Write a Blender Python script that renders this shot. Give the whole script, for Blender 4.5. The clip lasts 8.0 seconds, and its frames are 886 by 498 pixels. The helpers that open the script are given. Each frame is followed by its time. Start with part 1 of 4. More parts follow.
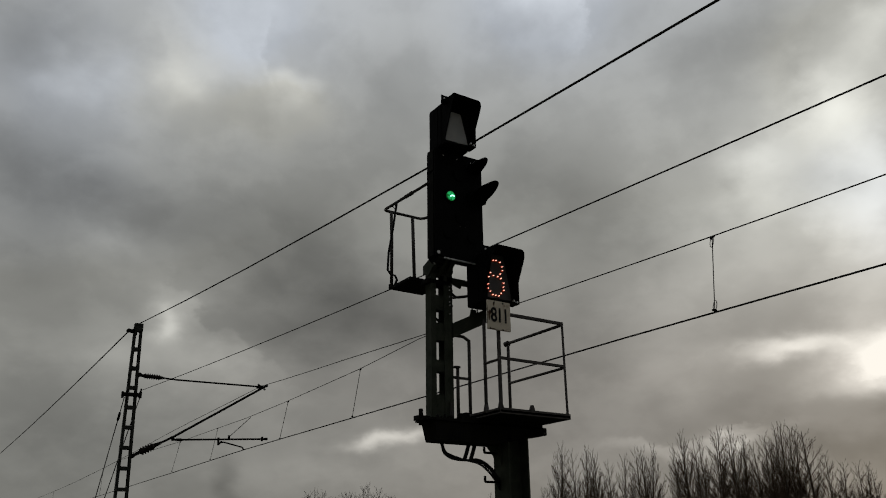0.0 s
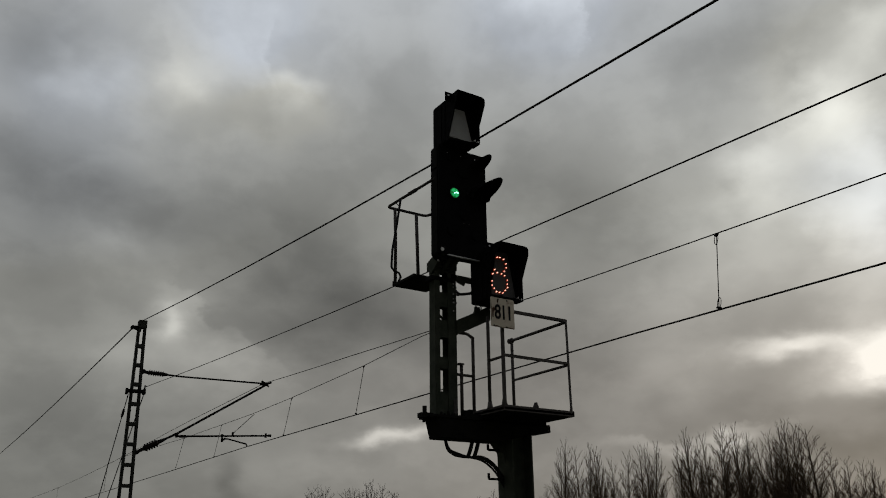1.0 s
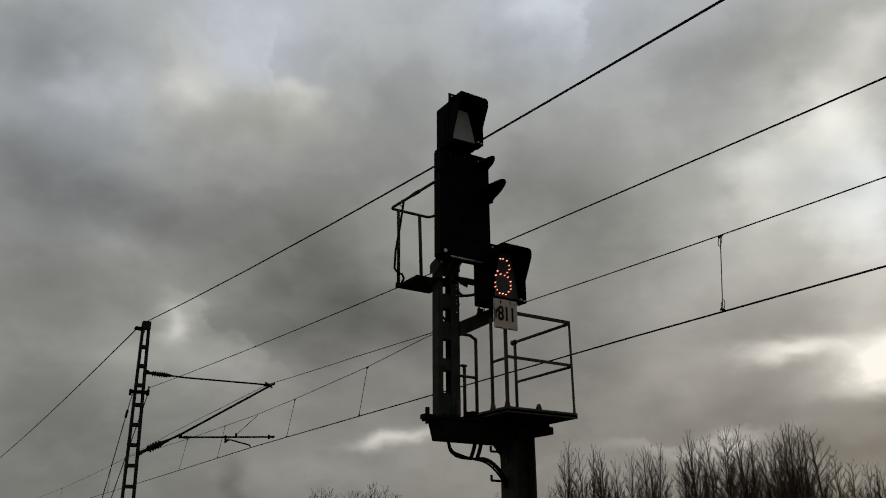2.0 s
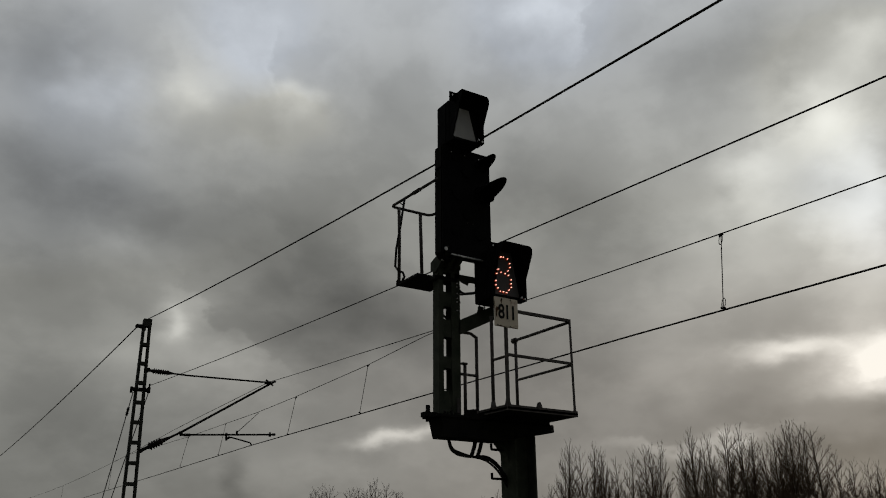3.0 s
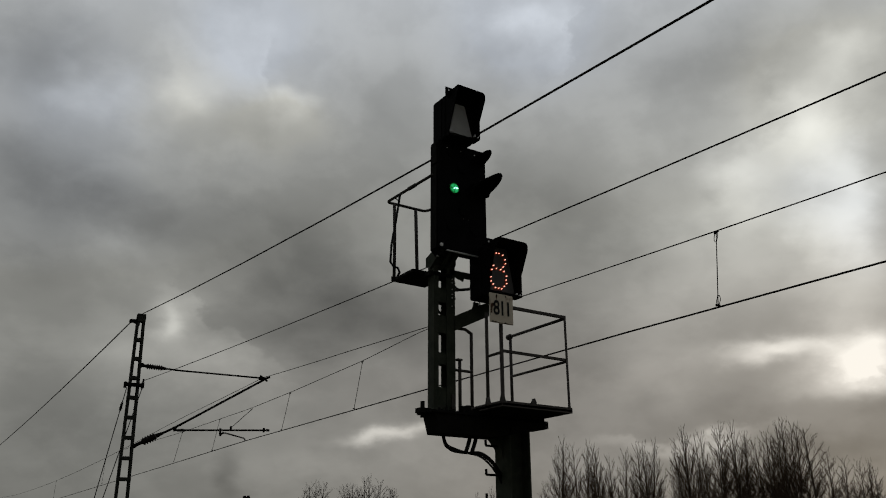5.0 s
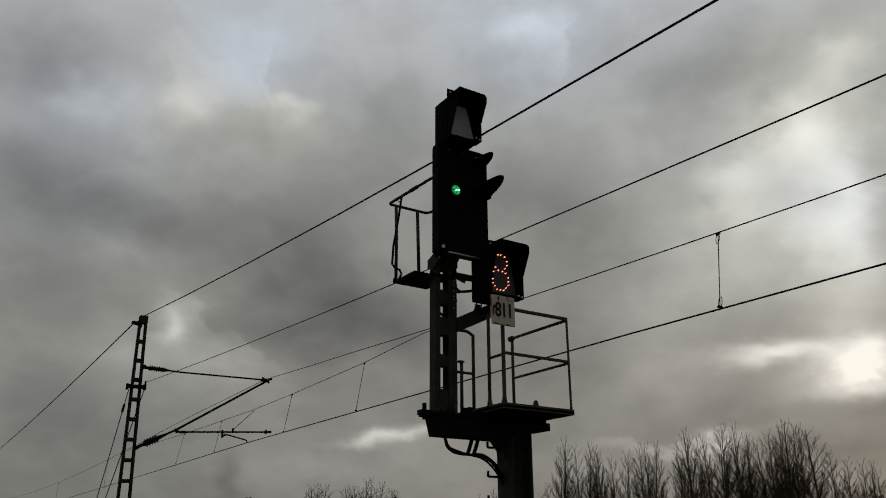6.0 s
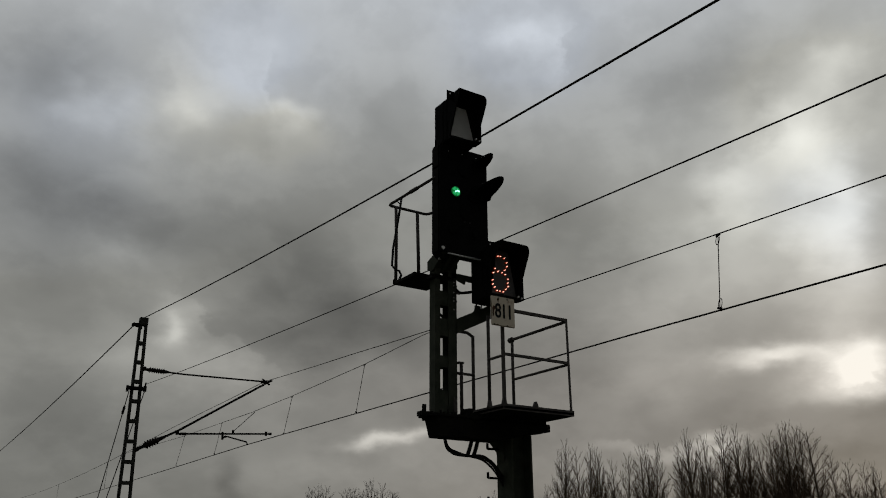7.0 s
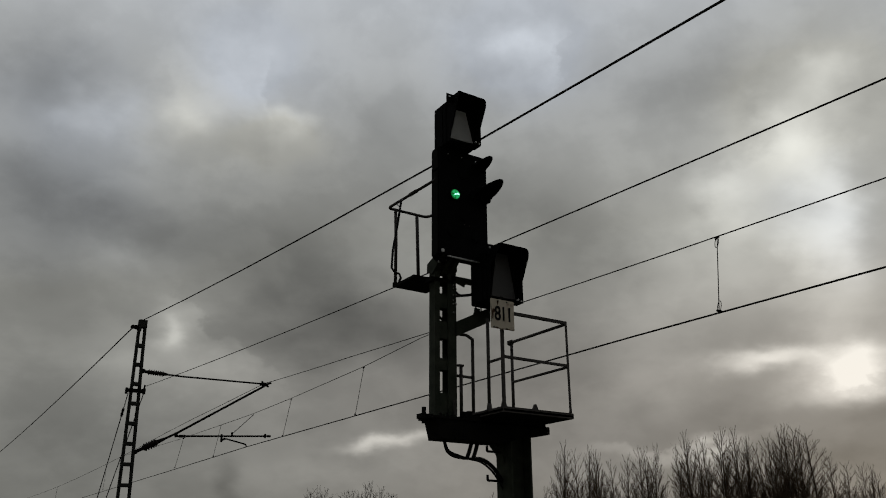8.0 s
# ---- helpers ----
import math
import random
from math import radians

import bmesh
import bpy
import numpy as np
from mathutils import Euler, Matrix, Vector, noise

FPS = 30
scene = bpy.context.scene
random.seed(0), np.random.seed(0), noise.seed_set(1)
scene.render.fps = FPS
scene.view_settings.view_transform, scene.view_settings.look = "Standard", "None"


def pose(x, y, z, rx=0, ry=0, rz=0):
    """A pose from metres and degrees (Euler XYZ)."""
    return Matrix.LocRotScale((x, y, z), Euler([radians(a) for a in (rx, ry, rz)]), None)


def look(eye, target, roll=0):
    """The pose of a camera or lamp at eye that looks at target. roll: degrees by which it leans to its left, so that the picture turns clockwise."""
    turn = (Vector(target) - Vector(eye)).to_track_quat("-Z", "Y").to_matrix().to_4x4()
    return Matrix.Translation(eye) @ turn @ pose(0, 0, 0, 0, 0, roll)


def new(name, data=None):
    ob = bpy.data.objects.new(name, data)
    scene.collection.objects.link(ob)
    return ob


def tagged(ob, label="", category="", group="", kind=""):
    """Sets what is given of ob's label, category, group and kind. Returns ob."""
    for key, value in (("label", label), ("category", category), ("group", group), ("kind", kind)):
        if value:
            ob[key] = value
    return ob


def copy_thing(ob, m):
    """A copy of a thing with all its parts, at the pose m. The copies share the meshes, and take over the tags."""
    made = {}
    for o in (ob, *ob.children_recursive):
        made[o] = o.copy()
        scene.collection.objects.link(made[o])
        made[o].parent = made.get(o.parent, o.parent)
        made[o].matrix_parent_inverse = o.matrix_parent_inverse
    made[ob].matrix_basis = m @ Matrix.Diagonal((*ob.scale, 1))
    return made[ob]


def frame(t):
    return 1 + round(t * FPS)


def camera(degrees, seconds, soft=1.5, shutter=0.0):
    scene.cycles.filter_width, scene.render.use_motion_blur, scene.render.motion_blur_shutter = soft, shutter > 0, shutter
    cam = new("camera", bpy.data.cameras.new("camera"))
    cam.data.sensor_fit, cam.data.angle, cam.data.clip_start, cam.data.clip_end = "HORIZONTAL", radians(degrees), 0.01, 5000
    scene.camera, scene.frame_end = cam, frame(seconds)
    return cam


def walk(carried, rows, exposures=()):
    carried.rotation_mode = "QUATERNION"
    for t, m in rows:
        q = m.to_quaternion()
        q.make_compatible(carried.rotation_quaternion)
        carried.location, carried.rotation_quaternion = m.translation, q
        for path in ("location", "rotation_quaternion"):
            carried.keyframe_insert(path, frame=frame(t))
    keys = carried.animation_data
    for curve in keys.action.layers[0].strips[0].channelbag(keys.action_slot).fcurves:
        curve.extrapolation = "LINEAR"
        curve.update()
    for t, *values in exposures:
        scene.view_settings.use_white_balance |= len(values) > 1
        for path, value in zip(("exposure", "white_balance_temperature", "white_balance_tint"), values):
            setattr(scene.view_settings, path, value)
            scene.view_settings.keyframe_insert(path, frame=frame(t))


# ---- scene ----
cam = camera(56.8, 8.0, soft=1.05)


def camera_path():
    walk(cam, [
        (0, pose(0.0000, 0.0000, 2.6000, 110.438, 0.676, -33.008)),
        (0.5, pose(0.0015, 0.0039, 2.5989, 110.282, 0.601, -32.948)),
        (1, pose(0.0007, 0.0097, 2.6016, 110.242, 0.554, -32.800)),
        (1.5, pose(0.0095, 0.0105, 2.5999, 110.370, 0.462, -32.652)),
        (3, pose(0.0100, 0.0049, 2.6011, 110.213, 0.303, -32.541)),
        (3.5, pose(0.0123, 0.0096, 2.5994, 110.143, 0.310, -32.643)),
        (4, pose(0.0135, 0.0130, 2.5986, 109.998, 0.262, -32.871)),
        (4.5, pose(0.0162, 0.0223, 2.5982, 109.962, 0.192, -32.992)),
        (6, pose(0.0143, 0.0168, 2.5994, 110.087, 0.151, -32.832)),
        (6.5, pose(0.0177, 0.0120, 2.5949, 110.189, 0.236, -32.770)),
        (7, pose(0.0217, 0.0141, 2.5903, 110.232, 0.151, -32.796)),
        (7.5, pose(0.0135, 0.0196, 2.5929, 110.280, 0.160, -32.877)),
        (8, pose(0.0059, 0.0077, 2.5952, 110.364, 0.182, -32.876)),
    ], exposures=[(0, 0.0), (4, -0.02), (7, -0.04), (8, -0.09)])


camera_path()

# ---- world and sun: low sun behind broken overcast ----
SUN_AZ, SUN_EL = radians(62), radians(14)
world = bpy.data.worlds.new("sky")
scene.world = world
world.use_nodes = True
wn = world.node_tree
sky = wn.nodes.new("ShaderNodeTexSky")
sky.sky_type, sky.sun_disc = "NISHITA", False
sky.sun_elevation, sky.sun_rotation = SUN_EL, SUN_AZ
wn.links.new(sky.outputs["Color"], wn.nodes["Background"].inputs["Color"])
wn.nodes["Background"].inputs["Strength"].default_value = 0.05

sun = new("sun", bpy.data.lights.new("sun", "SUN"))
sun.data.energy, sun.data.angle, sun.data.color = 2.0, radians(12), (1.0, 0.93, 0.84)
sun_dir = Vector((math.sin(SUN_AZ) * math.cos(SUN_EL), math.cos(SUN_AZ) * math.cos(SUN_EL), math.sin(SUN_EL)))
sun.matrix_world = look(sun_dir * 50, (0, 0, 0))


# ---- materials ----
class Nodes:
    """A short way to write node trees."""

    def __init__(self, name):
        self.mat = bpy.data.materials.new(name)
        self.mat.use_nodes = True
        self.tree = self.mat.node_tree
        self.bsdf = self.tree.nodes["Principled BSDF"]

    def add(self, kind, **settings):
        n = self.tree.nodes.new("ShaderNode" + kind)
        for key, value in settings.items():
            if key in n.inputs:
                n.inputs[key].default_value = value
            else:
                setattr(n, key, value)
        return n

    def link(self, a, b):
        self.tree.links.new(a, b)

    def math(self, op, a, b=0.0, c=0.0):
        n = self.tree.nodes.new("ShaderNodeMath")
        n.operation = op
        for i, v in enumerate((a, b, c)):
            if isinstance(v, (int, float)):
                n.inputs[i].default_value = v
            else:
                self.link(v, n.inputs[i])
        return n.outputs[0]


def weathered(name, base, worn, rough=0.6, metal=0.0, scale=14.0, amount=0.5, bump=0.15, gloss=0.5):
    """Paint or metal with fine grain, streaked dirt and uneven gloss."""
    n = Nodes(name)
    co = n.add("TexCoord").outputs["Object"]
    fine = n.add("TexNoise", Scale=scale * 6, Detail=6.0, Roughness=0.65)
    broad = n.add("TexNoise", Scale=scale * 0.45, Detail=5.0, Roughness=0.6)
    for t in (fine, broad):
        n.link(co, t.inputs["Vector"])
    f = n.math("MULTIPLY_ADD", fine.outputs["Fac"], 0.4, n.math("MULTIPLY", broad.outputs["Fac"], 0.6))
    ramp = n.add("ValToRGB")
    ramp.color_ramp.elements[0].position, ramp.color_ramp.elements[1].position = 0.5 - 0.12 / max(amount, 0.1) * 0.5, 0.68
    ramp.color_ramp.elements[0].color, ramp.color_ramp.elements[1].color = (*base, 1), (*worn, 1)
    n.link(f, ramp.inputs["Fac"])
    n.link(ramp.outputs["Color"], n.bsdf.inputs["Base Color"])
    n.bsdf.inputs["Metallic"].default_value = metal
    n.bsdf.inputs["Specular IOR Level"].default_value = gloss
    n.link(n.math("MULTIPLY_ADD", f, 0.3, rough - 0.15), n.bsdf.inputs["Roughness"])
    b = n.add("Bump", Strength=bump, Distance=0.004)
    n.link(fine.outputs["Fac"], b.inputs["Height"])
    n.link(b.outputs["Normal"], n.bsdf.inputs["Normal"])
    return n.mat


def glowing(name, color, strength):
    n = Nodes(name)
    n.bsdf.inputs["Base Color"].default_value = (0.02, 0.02, 0.02, 1)
    n.bsdf.inputs["Emission Color"].default_value = (*color, 1)
    n.bsdf.inputs["Emission Strength"].default_value = strength
    return n.mat


BLACK = weathered("matt_black_paint", (0.0045, 0.0045, 0.0048), (0.009, 0.009, 0.009), 0.9, gloss=0.035)
INNER = weathered("soot_black_lining", (0.0045, 0.0045, 0.0045), (0.0075, 0.0075, 0.0075), 0.95, gloss=0.04)
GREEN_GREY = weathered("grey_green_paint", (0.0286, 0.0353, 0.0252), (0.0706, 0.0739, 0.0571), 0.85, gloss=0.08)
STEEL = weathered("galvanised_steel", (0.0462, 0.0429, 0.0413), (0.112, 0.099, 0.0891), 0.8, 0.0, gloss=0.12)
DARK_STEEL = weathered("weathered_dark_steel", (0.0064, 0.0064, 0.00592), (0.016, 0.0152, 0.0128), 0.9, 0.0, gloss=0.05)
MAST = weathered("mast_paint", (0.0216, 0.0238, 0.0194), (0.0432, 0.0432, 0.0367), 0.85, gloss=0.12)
WIRE = weathered("tarnished_copper_wire", (0.015, 0.0135, 0.012), (0.03, 0.027, 0.0225), 0.8, gloss=0.12)
RUBBER = weathered("cable_rubber", (0.012, 0.012, 0.012), (0.024, 0.024, 0.024), 0.7, gloss=0.15)
CERAMIC = weathered("brown_ceramic", (0.0128, 0.0096, 0.008), (0.0256, 0.0176, 0.0144), 0.6, gloss=0.1)
# light grey stands in for the sky mirrored in a dark grey front
PANE = weathered("painted_reflection_display_front", (0.26, 0.26, 0.25), (0.34, 0.33, 0.31), 0.5)
PANE_DARK = weathered("dark_display_front", (0.024, 0.0228, 0.0216), (0.0408, 0.0384, 0.036), 0.5)
RUST = weathered("rust_stain", (0.05, 0.028, 0.018), (0.12, 0.068, 0.042), 0.9, gloss=0.05)
LETTER = weathered("black_lettering", (0.009, 0.009, 0.009), (0.018, 0.0165, 0.015), 0.7, gloss=0.08)
BRIGHT = weathered("bare_bright_metal", (0.5, 0.5, 0.49), (0.62, 0.62, 0.6), 0.4, 0.6)
BARK = weathered("winter_bark", (0.0375, 0.0281, 0.021), (0.0936, 0.0726, 0.0539), 0.95, 0.0, 3.0, gloss=0.1)
TWIG = weathered("bare_twigs", (0.039, 0.0255, 0.0165), (0.087, 0.057, 0.0375), 0.95, 0.0, 3.0, gloss=0.1)
CONCRETE = weathered("concrete", (0.25, 0.245, 0.23), (0.36, 0.35, 0.33), 0.85)
GREEN_GLOW = glowing("lit_green_lens", (0.0, 0.6, 0.09), 0.17)
GREEN_FACET = glowing("lit_green_facet", (0.02, 0.85, 0.24), 0.42)
GREEN_CORE = glowing("lit_green_filament", (0.3, 1.0, 0.65), 3.0)
AMBER_GLOW = glowing("lit_amber_light_point", (1.0, 0.1, 0.035), 0.3)
AMBER_CORE = glowing("lit_amber_filament", (1.0, 0.5, 0.36), 2.2)
GLASS = weathered("dark_lens_glass", (0.0045, 0.005, 0.0048), (0.006, 0.0065, 0.006), 0.8, gloss=0.04)


def enamel_plate():
    n = Nodes("rusty_white_enamel")
    co = n.add("TexCoord").outputs["Object"]
    noise_a = n.add("TexNoise", Scale=9.0, Detail=6.0, Roughness=0.7)
    noise_b = n.add("TexNoise", Scale=30.0, Detail=4.0)
    for t in (noise_a, noise_b):
        n.link(co, t.inputs["Vector"])
    ramp = n.add("ValToRGB")
    ramp.color_ramp.elements[0].position, ramp.color_ramp.elements[1].position = 0.575, 0.7
    ramp.color_ramp.elements[0].color, ramp.color_ramp.elements[1].color = (0.62, 0.54, 0.42, 1), (0.24, 0.12, 0.06, 1)
    n.link(n.math("MULTIPLY_ADD", noise_b.outputs["Fac"], 0.25, n.math("MULTIPLY", noise_a.outputs["Fac"], 0.82)), ramp.inputs["Fac"])
    n.link(ramp.outputs["Color"], n.bsdf.inputs["Base Color"])
    n.bsdf.inputs["Roughness"].default_value = 0.55
    return n.mat


ENAMEL = enamel_plate()


def meadow():
    n = Nodes("winter_grass_and_ballast")
    co = n.add("TexCoord").outputs["Object"]
    a = n.add("TexNoise", Scale=0.08, Detail=8.0, Roughness=0.65)
    b = n.add("TexNoise", Scale=6.0, Detail=6.0, Roughness=0.7)
    for t in (a, b):
        n.link(co, t.inputs["Vector"])
    ramp = n.add("ValToRGB")
    ramp.color_ramp.elements[0].position, ramp.color_ramp.elements[1].position = 0.35, 0.65
    ramp.color_ramp.elements[0].color, ramp.color_ramp.elements[1].color = (0.035, 0.042, 0.02, 1), (0.075, 0.065, 0.04, 1)
    n.link(n.math("MULTIPLY_ADD", a.outputs["Fac"], 0.6, n.math("MULTIPLY", b.outputs["Fac"], 0.4)), ramp.inputs["Fac"])
    n.link(ramp.outputs["Color"], n.bsdf.inputs["Base Color"])
    n.bsdf.inputs["Roughness"].default_value = 0.95
    bump = n.add("Bump", Strength=0.6, Distance=0.05)
    n.link(b.outputs["Fac"], bump.inputs["Height"])
    n.link(bump.outputs["Normal"], n.bsdf.inputs["Normal"])
    return n.mat


VIEW_AZ = 33.0  # degrees, clockwise from the track


def cloud_layer():
    """Broken stratus: a grey sheet with lit rims and thin bluish gaps, given by azimuth from VIEW_AZ and elevation in degrees."""
    n = Nodes("cloud_layer")
    tree = n.tree
    tree.nodes.remove(n.bsdf)
    co = n.add("TexCoord").outputs["Object"]
    sep = n.add("SeparateXYZ")
    n.link(co, sep.inputs[0])
    x, y, z = sep.outputs
    flat = n.math("SQRT", n.math("ADD", n.math("MULTIPLY", x, x), n.math("MULTIPLY", y, y)))
    el = n.math("MULTIPLY", n.math("ARCTAN2", z, flat), 57.2958)
    s, c = math.sin(radians(VIEW_AZ)), math.cos(radians(VIEW_AZ))
    along = n.math("ADD", n.math("MULTIPLY", x, s), n.math("MULTIPLY", y, c))
    side = n.math("SUBTRACT", n.math("MULTIPLY", x, c), n.math("MULTIPLY", y, s))
    az = n.math("MULTIPLY", n.math("ARCTAN2", side, along), 57.2958)
    comb = n.add("CombineXYZ")
    n.link(az, comb.inputs[0])
    n.link(el, comb.inputs[1])
    # billows flatten a little towards the horizon
    plane = n.add("CombineXYZ")
    n.link(n.math("MULTIPLY", az, 0.1), plane.inputs[0])
    n.link(n.math("MULTIPLY", n.math("POWER", n.math("ADD", n.math("MAXIMUM", el, -4.0), 6.0), 0.8), 0.34), plane.inputs[1])
    warp = n.add("TexNoise", Scale=1.5, Detail=5.0, Roughness=0.5)
    n.link(plane.outputs[0], warp.inputs["Vector"])
    off = n.add("VectorMath", operation="MULTIPLY_ADD")
    n.link(warp.outputs["Color"], off.inputs[0])
    off.inputs[1].default_value, off.inputs[2].default_value = (WARP, WARP * 0.75, 0), (-WARP * 0.5, -WARP * 0.375, 0)
    place = n.add("VectorMath", operation="ADD")
    n.link(comb.outputs[0], place.inputs[0])
    n.link(off.outputs[0], place.inputs[1])

    curl = n.add("TexNoise", Scale=6.5, Detail=5.0, Roughness=0.55)
    n.link(plane.outputs[0], curl.inputs["Vector"])
    frayed = n.add("VectorMath", operation="MULTIPLY_ADD")
    n.link(curl.outputs["Color"], frayed.inputs[0])
    frayed.inputs[1].default_value, frayed.inputs[2].default_value = (3.6, 2.6, 0), (-1.8, -1.3, 0)
    ragged = n.add("VectorMath", operation="ADD")
    n.link(place.outputs[0], ragged.inputs[0])
    n.link(frayed.outputs[0], ragged.inputs[1])

    def puff(total, a, e, wide, high, tilt, amount):
        m = n.add("Mapping", vector_type="TEXTURE")
        m.inputs["Location"].default_value = (a, e, 0)
        m.inputs["Rotation"].default_value = (0, 0, radians(tilt))
        m.inputs["Scale"].default_value = (wide, high, 1)
        n.link(place.outputs[0], m.inputs["Vector"])
        sq = n.add("VectorMath", operation="DOT_PRODUCT")
        n.link(m.outputs[0], sq.inputs[0])
        n.link(m.outputs[0], sq.inputs[1])
        fall = n.math("EXPONENT", n.math("MULTIPLY", sq.outputs["Value"], -0.5))
        return n.math("MULTIPLY_ADD", fall, amount, total)

    def rim(total, a, e, turn, wide, deep, amount, soft=0.12):
        """A cloud edge: a step in brightness along a ragged line, bright on the side that turn points to, fading away from it."""
        m = n.add("Mapping", vector_type="TEXTURE")
        m.inputs["Location"].default_value = (a, e, 0)
        m.inputs["Rotation"].default_value = (0, 0, radians(turn))
        m.inputs["Scale"].default_value = (wide, deep, 1)
        n.link(ragged.outputs[0], m.inputs["Vector"])
        part_of = n.add("SeparateXYZ")
        n.link(m.outputs[0], part_of.inputs[0])
        p, q = part_of.outputs[0], part_of.outputs[1]
        step = n.add("MapRange", interpolation_type="SMOOTHSTEP")
        n.link(q, step.inputs["Value"])
        step.inputs["From Min"].default_value, step.inputs["From Max"].default_value = -soft, soft
        ends = n.math("EXPONENT", n.math("MULTIPLY", n.math("MULTIPLY", p, p), -0.5))
        fade = n.math("EXPONENT", n.math("MULTIPLY", n.math("MAXIMUM", q, 0.0), -1.0))
        return n.math("MULTIPLY_ADD", n.math("MULTIPLY", n.math("MULTIPLY", ends, fade), step.outputs["Result"]), amount, total)

    billow = n.add("TexNoise", Scale=1.4, Detail=8.0, Roughness=0.54, Distortion=0.1)
    wisps = n.add("TexNoise", Scale=2.6, Detail=6.0, Roughness=0.52, Distortion=0.4)
    n.link(plane.outputs[0], billow.inputs["Vector"])
    n.link(plane.outputs[0], wisps.inputs["Vector"])
    mass = n.add("MapRange", interpolation_type="SMOOTHSTEP")
    n.link(billow.outputs["Fac"], mass.inputs["Value"])
    mass.inputs["From Min"].default_value, mass.inputs["From Max"].default_value = 0.4, 0.6
    mass.inputs["To Min"].default_value, mass.inputs["To Max"].default_value = -0.5, 0.5
    v = n.math("MULTIPLY_ADD", mass.outputs["Result"], BILLOW, BASE)
    v = n.math("MULTIPLY_ADD", n.math("SUBTRACT", n.math("MINIMUM", el, 42.0), 18.0), 0.0071, v)
    v = n.math("MULTIPLY_ADD", n.math("SUBTRACT", wisps.outputs["Fac"], 0.5), WISP, v)
    v = puff(v, -23.7, 31.9, 5.08, 2.43, -0, -0.029)
    v = puff(v, -20.4, 31.4, 2.43, 1.78, -0, 0.092)
    v = puff(v, -19.5, 30.5, 1.42, 0.65, -0, 0.066)
    v = puff(v, -11.9, 31.0, 1.48, 0.52, -0, 0.106)
    v = puff(v, -12.2, 29.9, 1.21, 0.68, -0, 0.058)
    v = puff(v, -26.5, 29.6, 2.58, 1.03, -0, 0.064)
    v = puff(v, -15.7, 34.3, 3.05, 1.79, -0, 0.072)
    v = puff(v, 8.8, 36.7, 2.54, 1.00, -0, 0.104)
    v = puff(v, -31.2, 31.3, 2.41, 2.28, -0, -0.14)
    v = puff(v, -28.7, 23.4, 4.07, 2.08, -0, -0.102)
    v = puff(v, -19.6, 21.5, 7.62, 2.60, -0, -0.109)
    v = puff(v, -10.8, 21.0, 6.15, 3.10, -0, -0.034)
    v = puff(v, -25.8, 21.0, 1.40, 0.89, -0, 0.021)
    v = puff(v, -23.4, 19.5, 1.25, 0.91, -0, 0.078)
    v = puff(v, -19.2, 14.3, 0.80, 0.66, -0, 0.187)
    v = puff(v, -18.1, 14.9, 1.30, 1.04, -0, 0.054)
    v = puff(v, -16.8, 12.3, 3.32, 1.11, -0, 0.082)
    v = puff(v, -13.9, 13.9, 4.60, 1.14, -0, -0.059)
    v = puff(v, -24.3, 8.3, 3.92, 2.07, -0, -0.06)
    v = puff(v, -3.2, 7.3, 1.86, 0.34, -0, 0.261)
    v = puff(v, -5.0, 7.5, 0.77, 0.30, -0, 0.081)
    v = puff(v, -8.5, 5.5, 5.64, 0.91, -0, 0.041)
    v = puff(v, -14.3, 5.1, 0.79, 0.71, -0, -0.081)
    v = puff(v, 23.2, 32.7, 4.71, 2.07, -0, -0.085)
    v = puff(v, 32.0, 30.6, 1.67, 1.30, -0, 0.14)
    v = puff(v, 28.1, 27.7, 2.45, 1.37, -0, 0.209)
    v = puff(v, 29.3, 24.9, 2.01, 1.71, -0, 0.165)
    v = puff(v, 23.8, 24.6, 1.83, 1.08, -0, 0.147)
    v = puff(v, 24.4, 21.9, 2.13, 1.44, -0, 0.147)
    v = puff(v, 29.2, 19.2, 1.45, 1.73, -0, 0.251)
    v = puff(v, 26.9, 19.2, 1.01, 1.41, -0, 0.129)
    v = puff(v, 7.5, 24.6, 3.83, 2.72, -0, -0.104)
    v = puff(v, 18.0, 16.3, 4.47, 1.50, -0, 0.056)
    v = puff(v, 22.2, 12.2, 1.55, 0.50, -4, 0.235)
    v = puff(v, 20.4, 11.6, 1.40, 0.36, -4, 0.076)
    v = puff(v, 25.0, 12.4, 1.65, 0.49, -0, 0.278)
    v = puff(v, 28.3, 10.8, 1.61, 1.02, -0, 0.39)
    v = puff(v, 28.9, 12.2, 0.93, 0.68, -0, 0.162)
    v = puff(v, 17.2, 9.7, 1.08, 1.10, -0, 0.036)
    v = puff(v, 15.2, 6.7, 2.2, 0.33, -4, 0.09)
    v = puff(v, 18.7, 7.2, 1.39, 0.28, -4, 0.168)
    v = puff(v, 25.8, 5.6, 2.49, 0.83, -0, -0.086)
    v = puff(v, 5.7, 31.6, 6.31, 3.02, -0, -0.026)
    v = puff(v, -5.5, 25.9, 6.08, 3.11, -0, -0.07)
    v = puff(v, 4.9, 14.1, 6.03, 3.12, -0, -0.084)
    v = puff(v, 29.1, 14.9, 1.88, 2.06, -0, 0.127)
    v = puff(v, -27.5, 16.5, 3.29, 2.09, -0, -0.053)
    v = puff(v, 24.4, 17.4, 3.45, 1.80, -0, 0.081)
    v = puff(v, 0.7, 4.7, 5.34, 1.47, -0, 0.045)
    v = puff(v, -9.0, 18.0, 4.47, 2.34, -0, -0.1)
    v = puff(v, -6.5, 15.3, 3.23, 1.95, -0, -0.082)
    v = puff(v, -21.9, 10.5, 2.06, 1.78, -0, 0.055)
    v = puff(v, 21.2, 20.5, 2.95, 1.84, -0, 0.075)
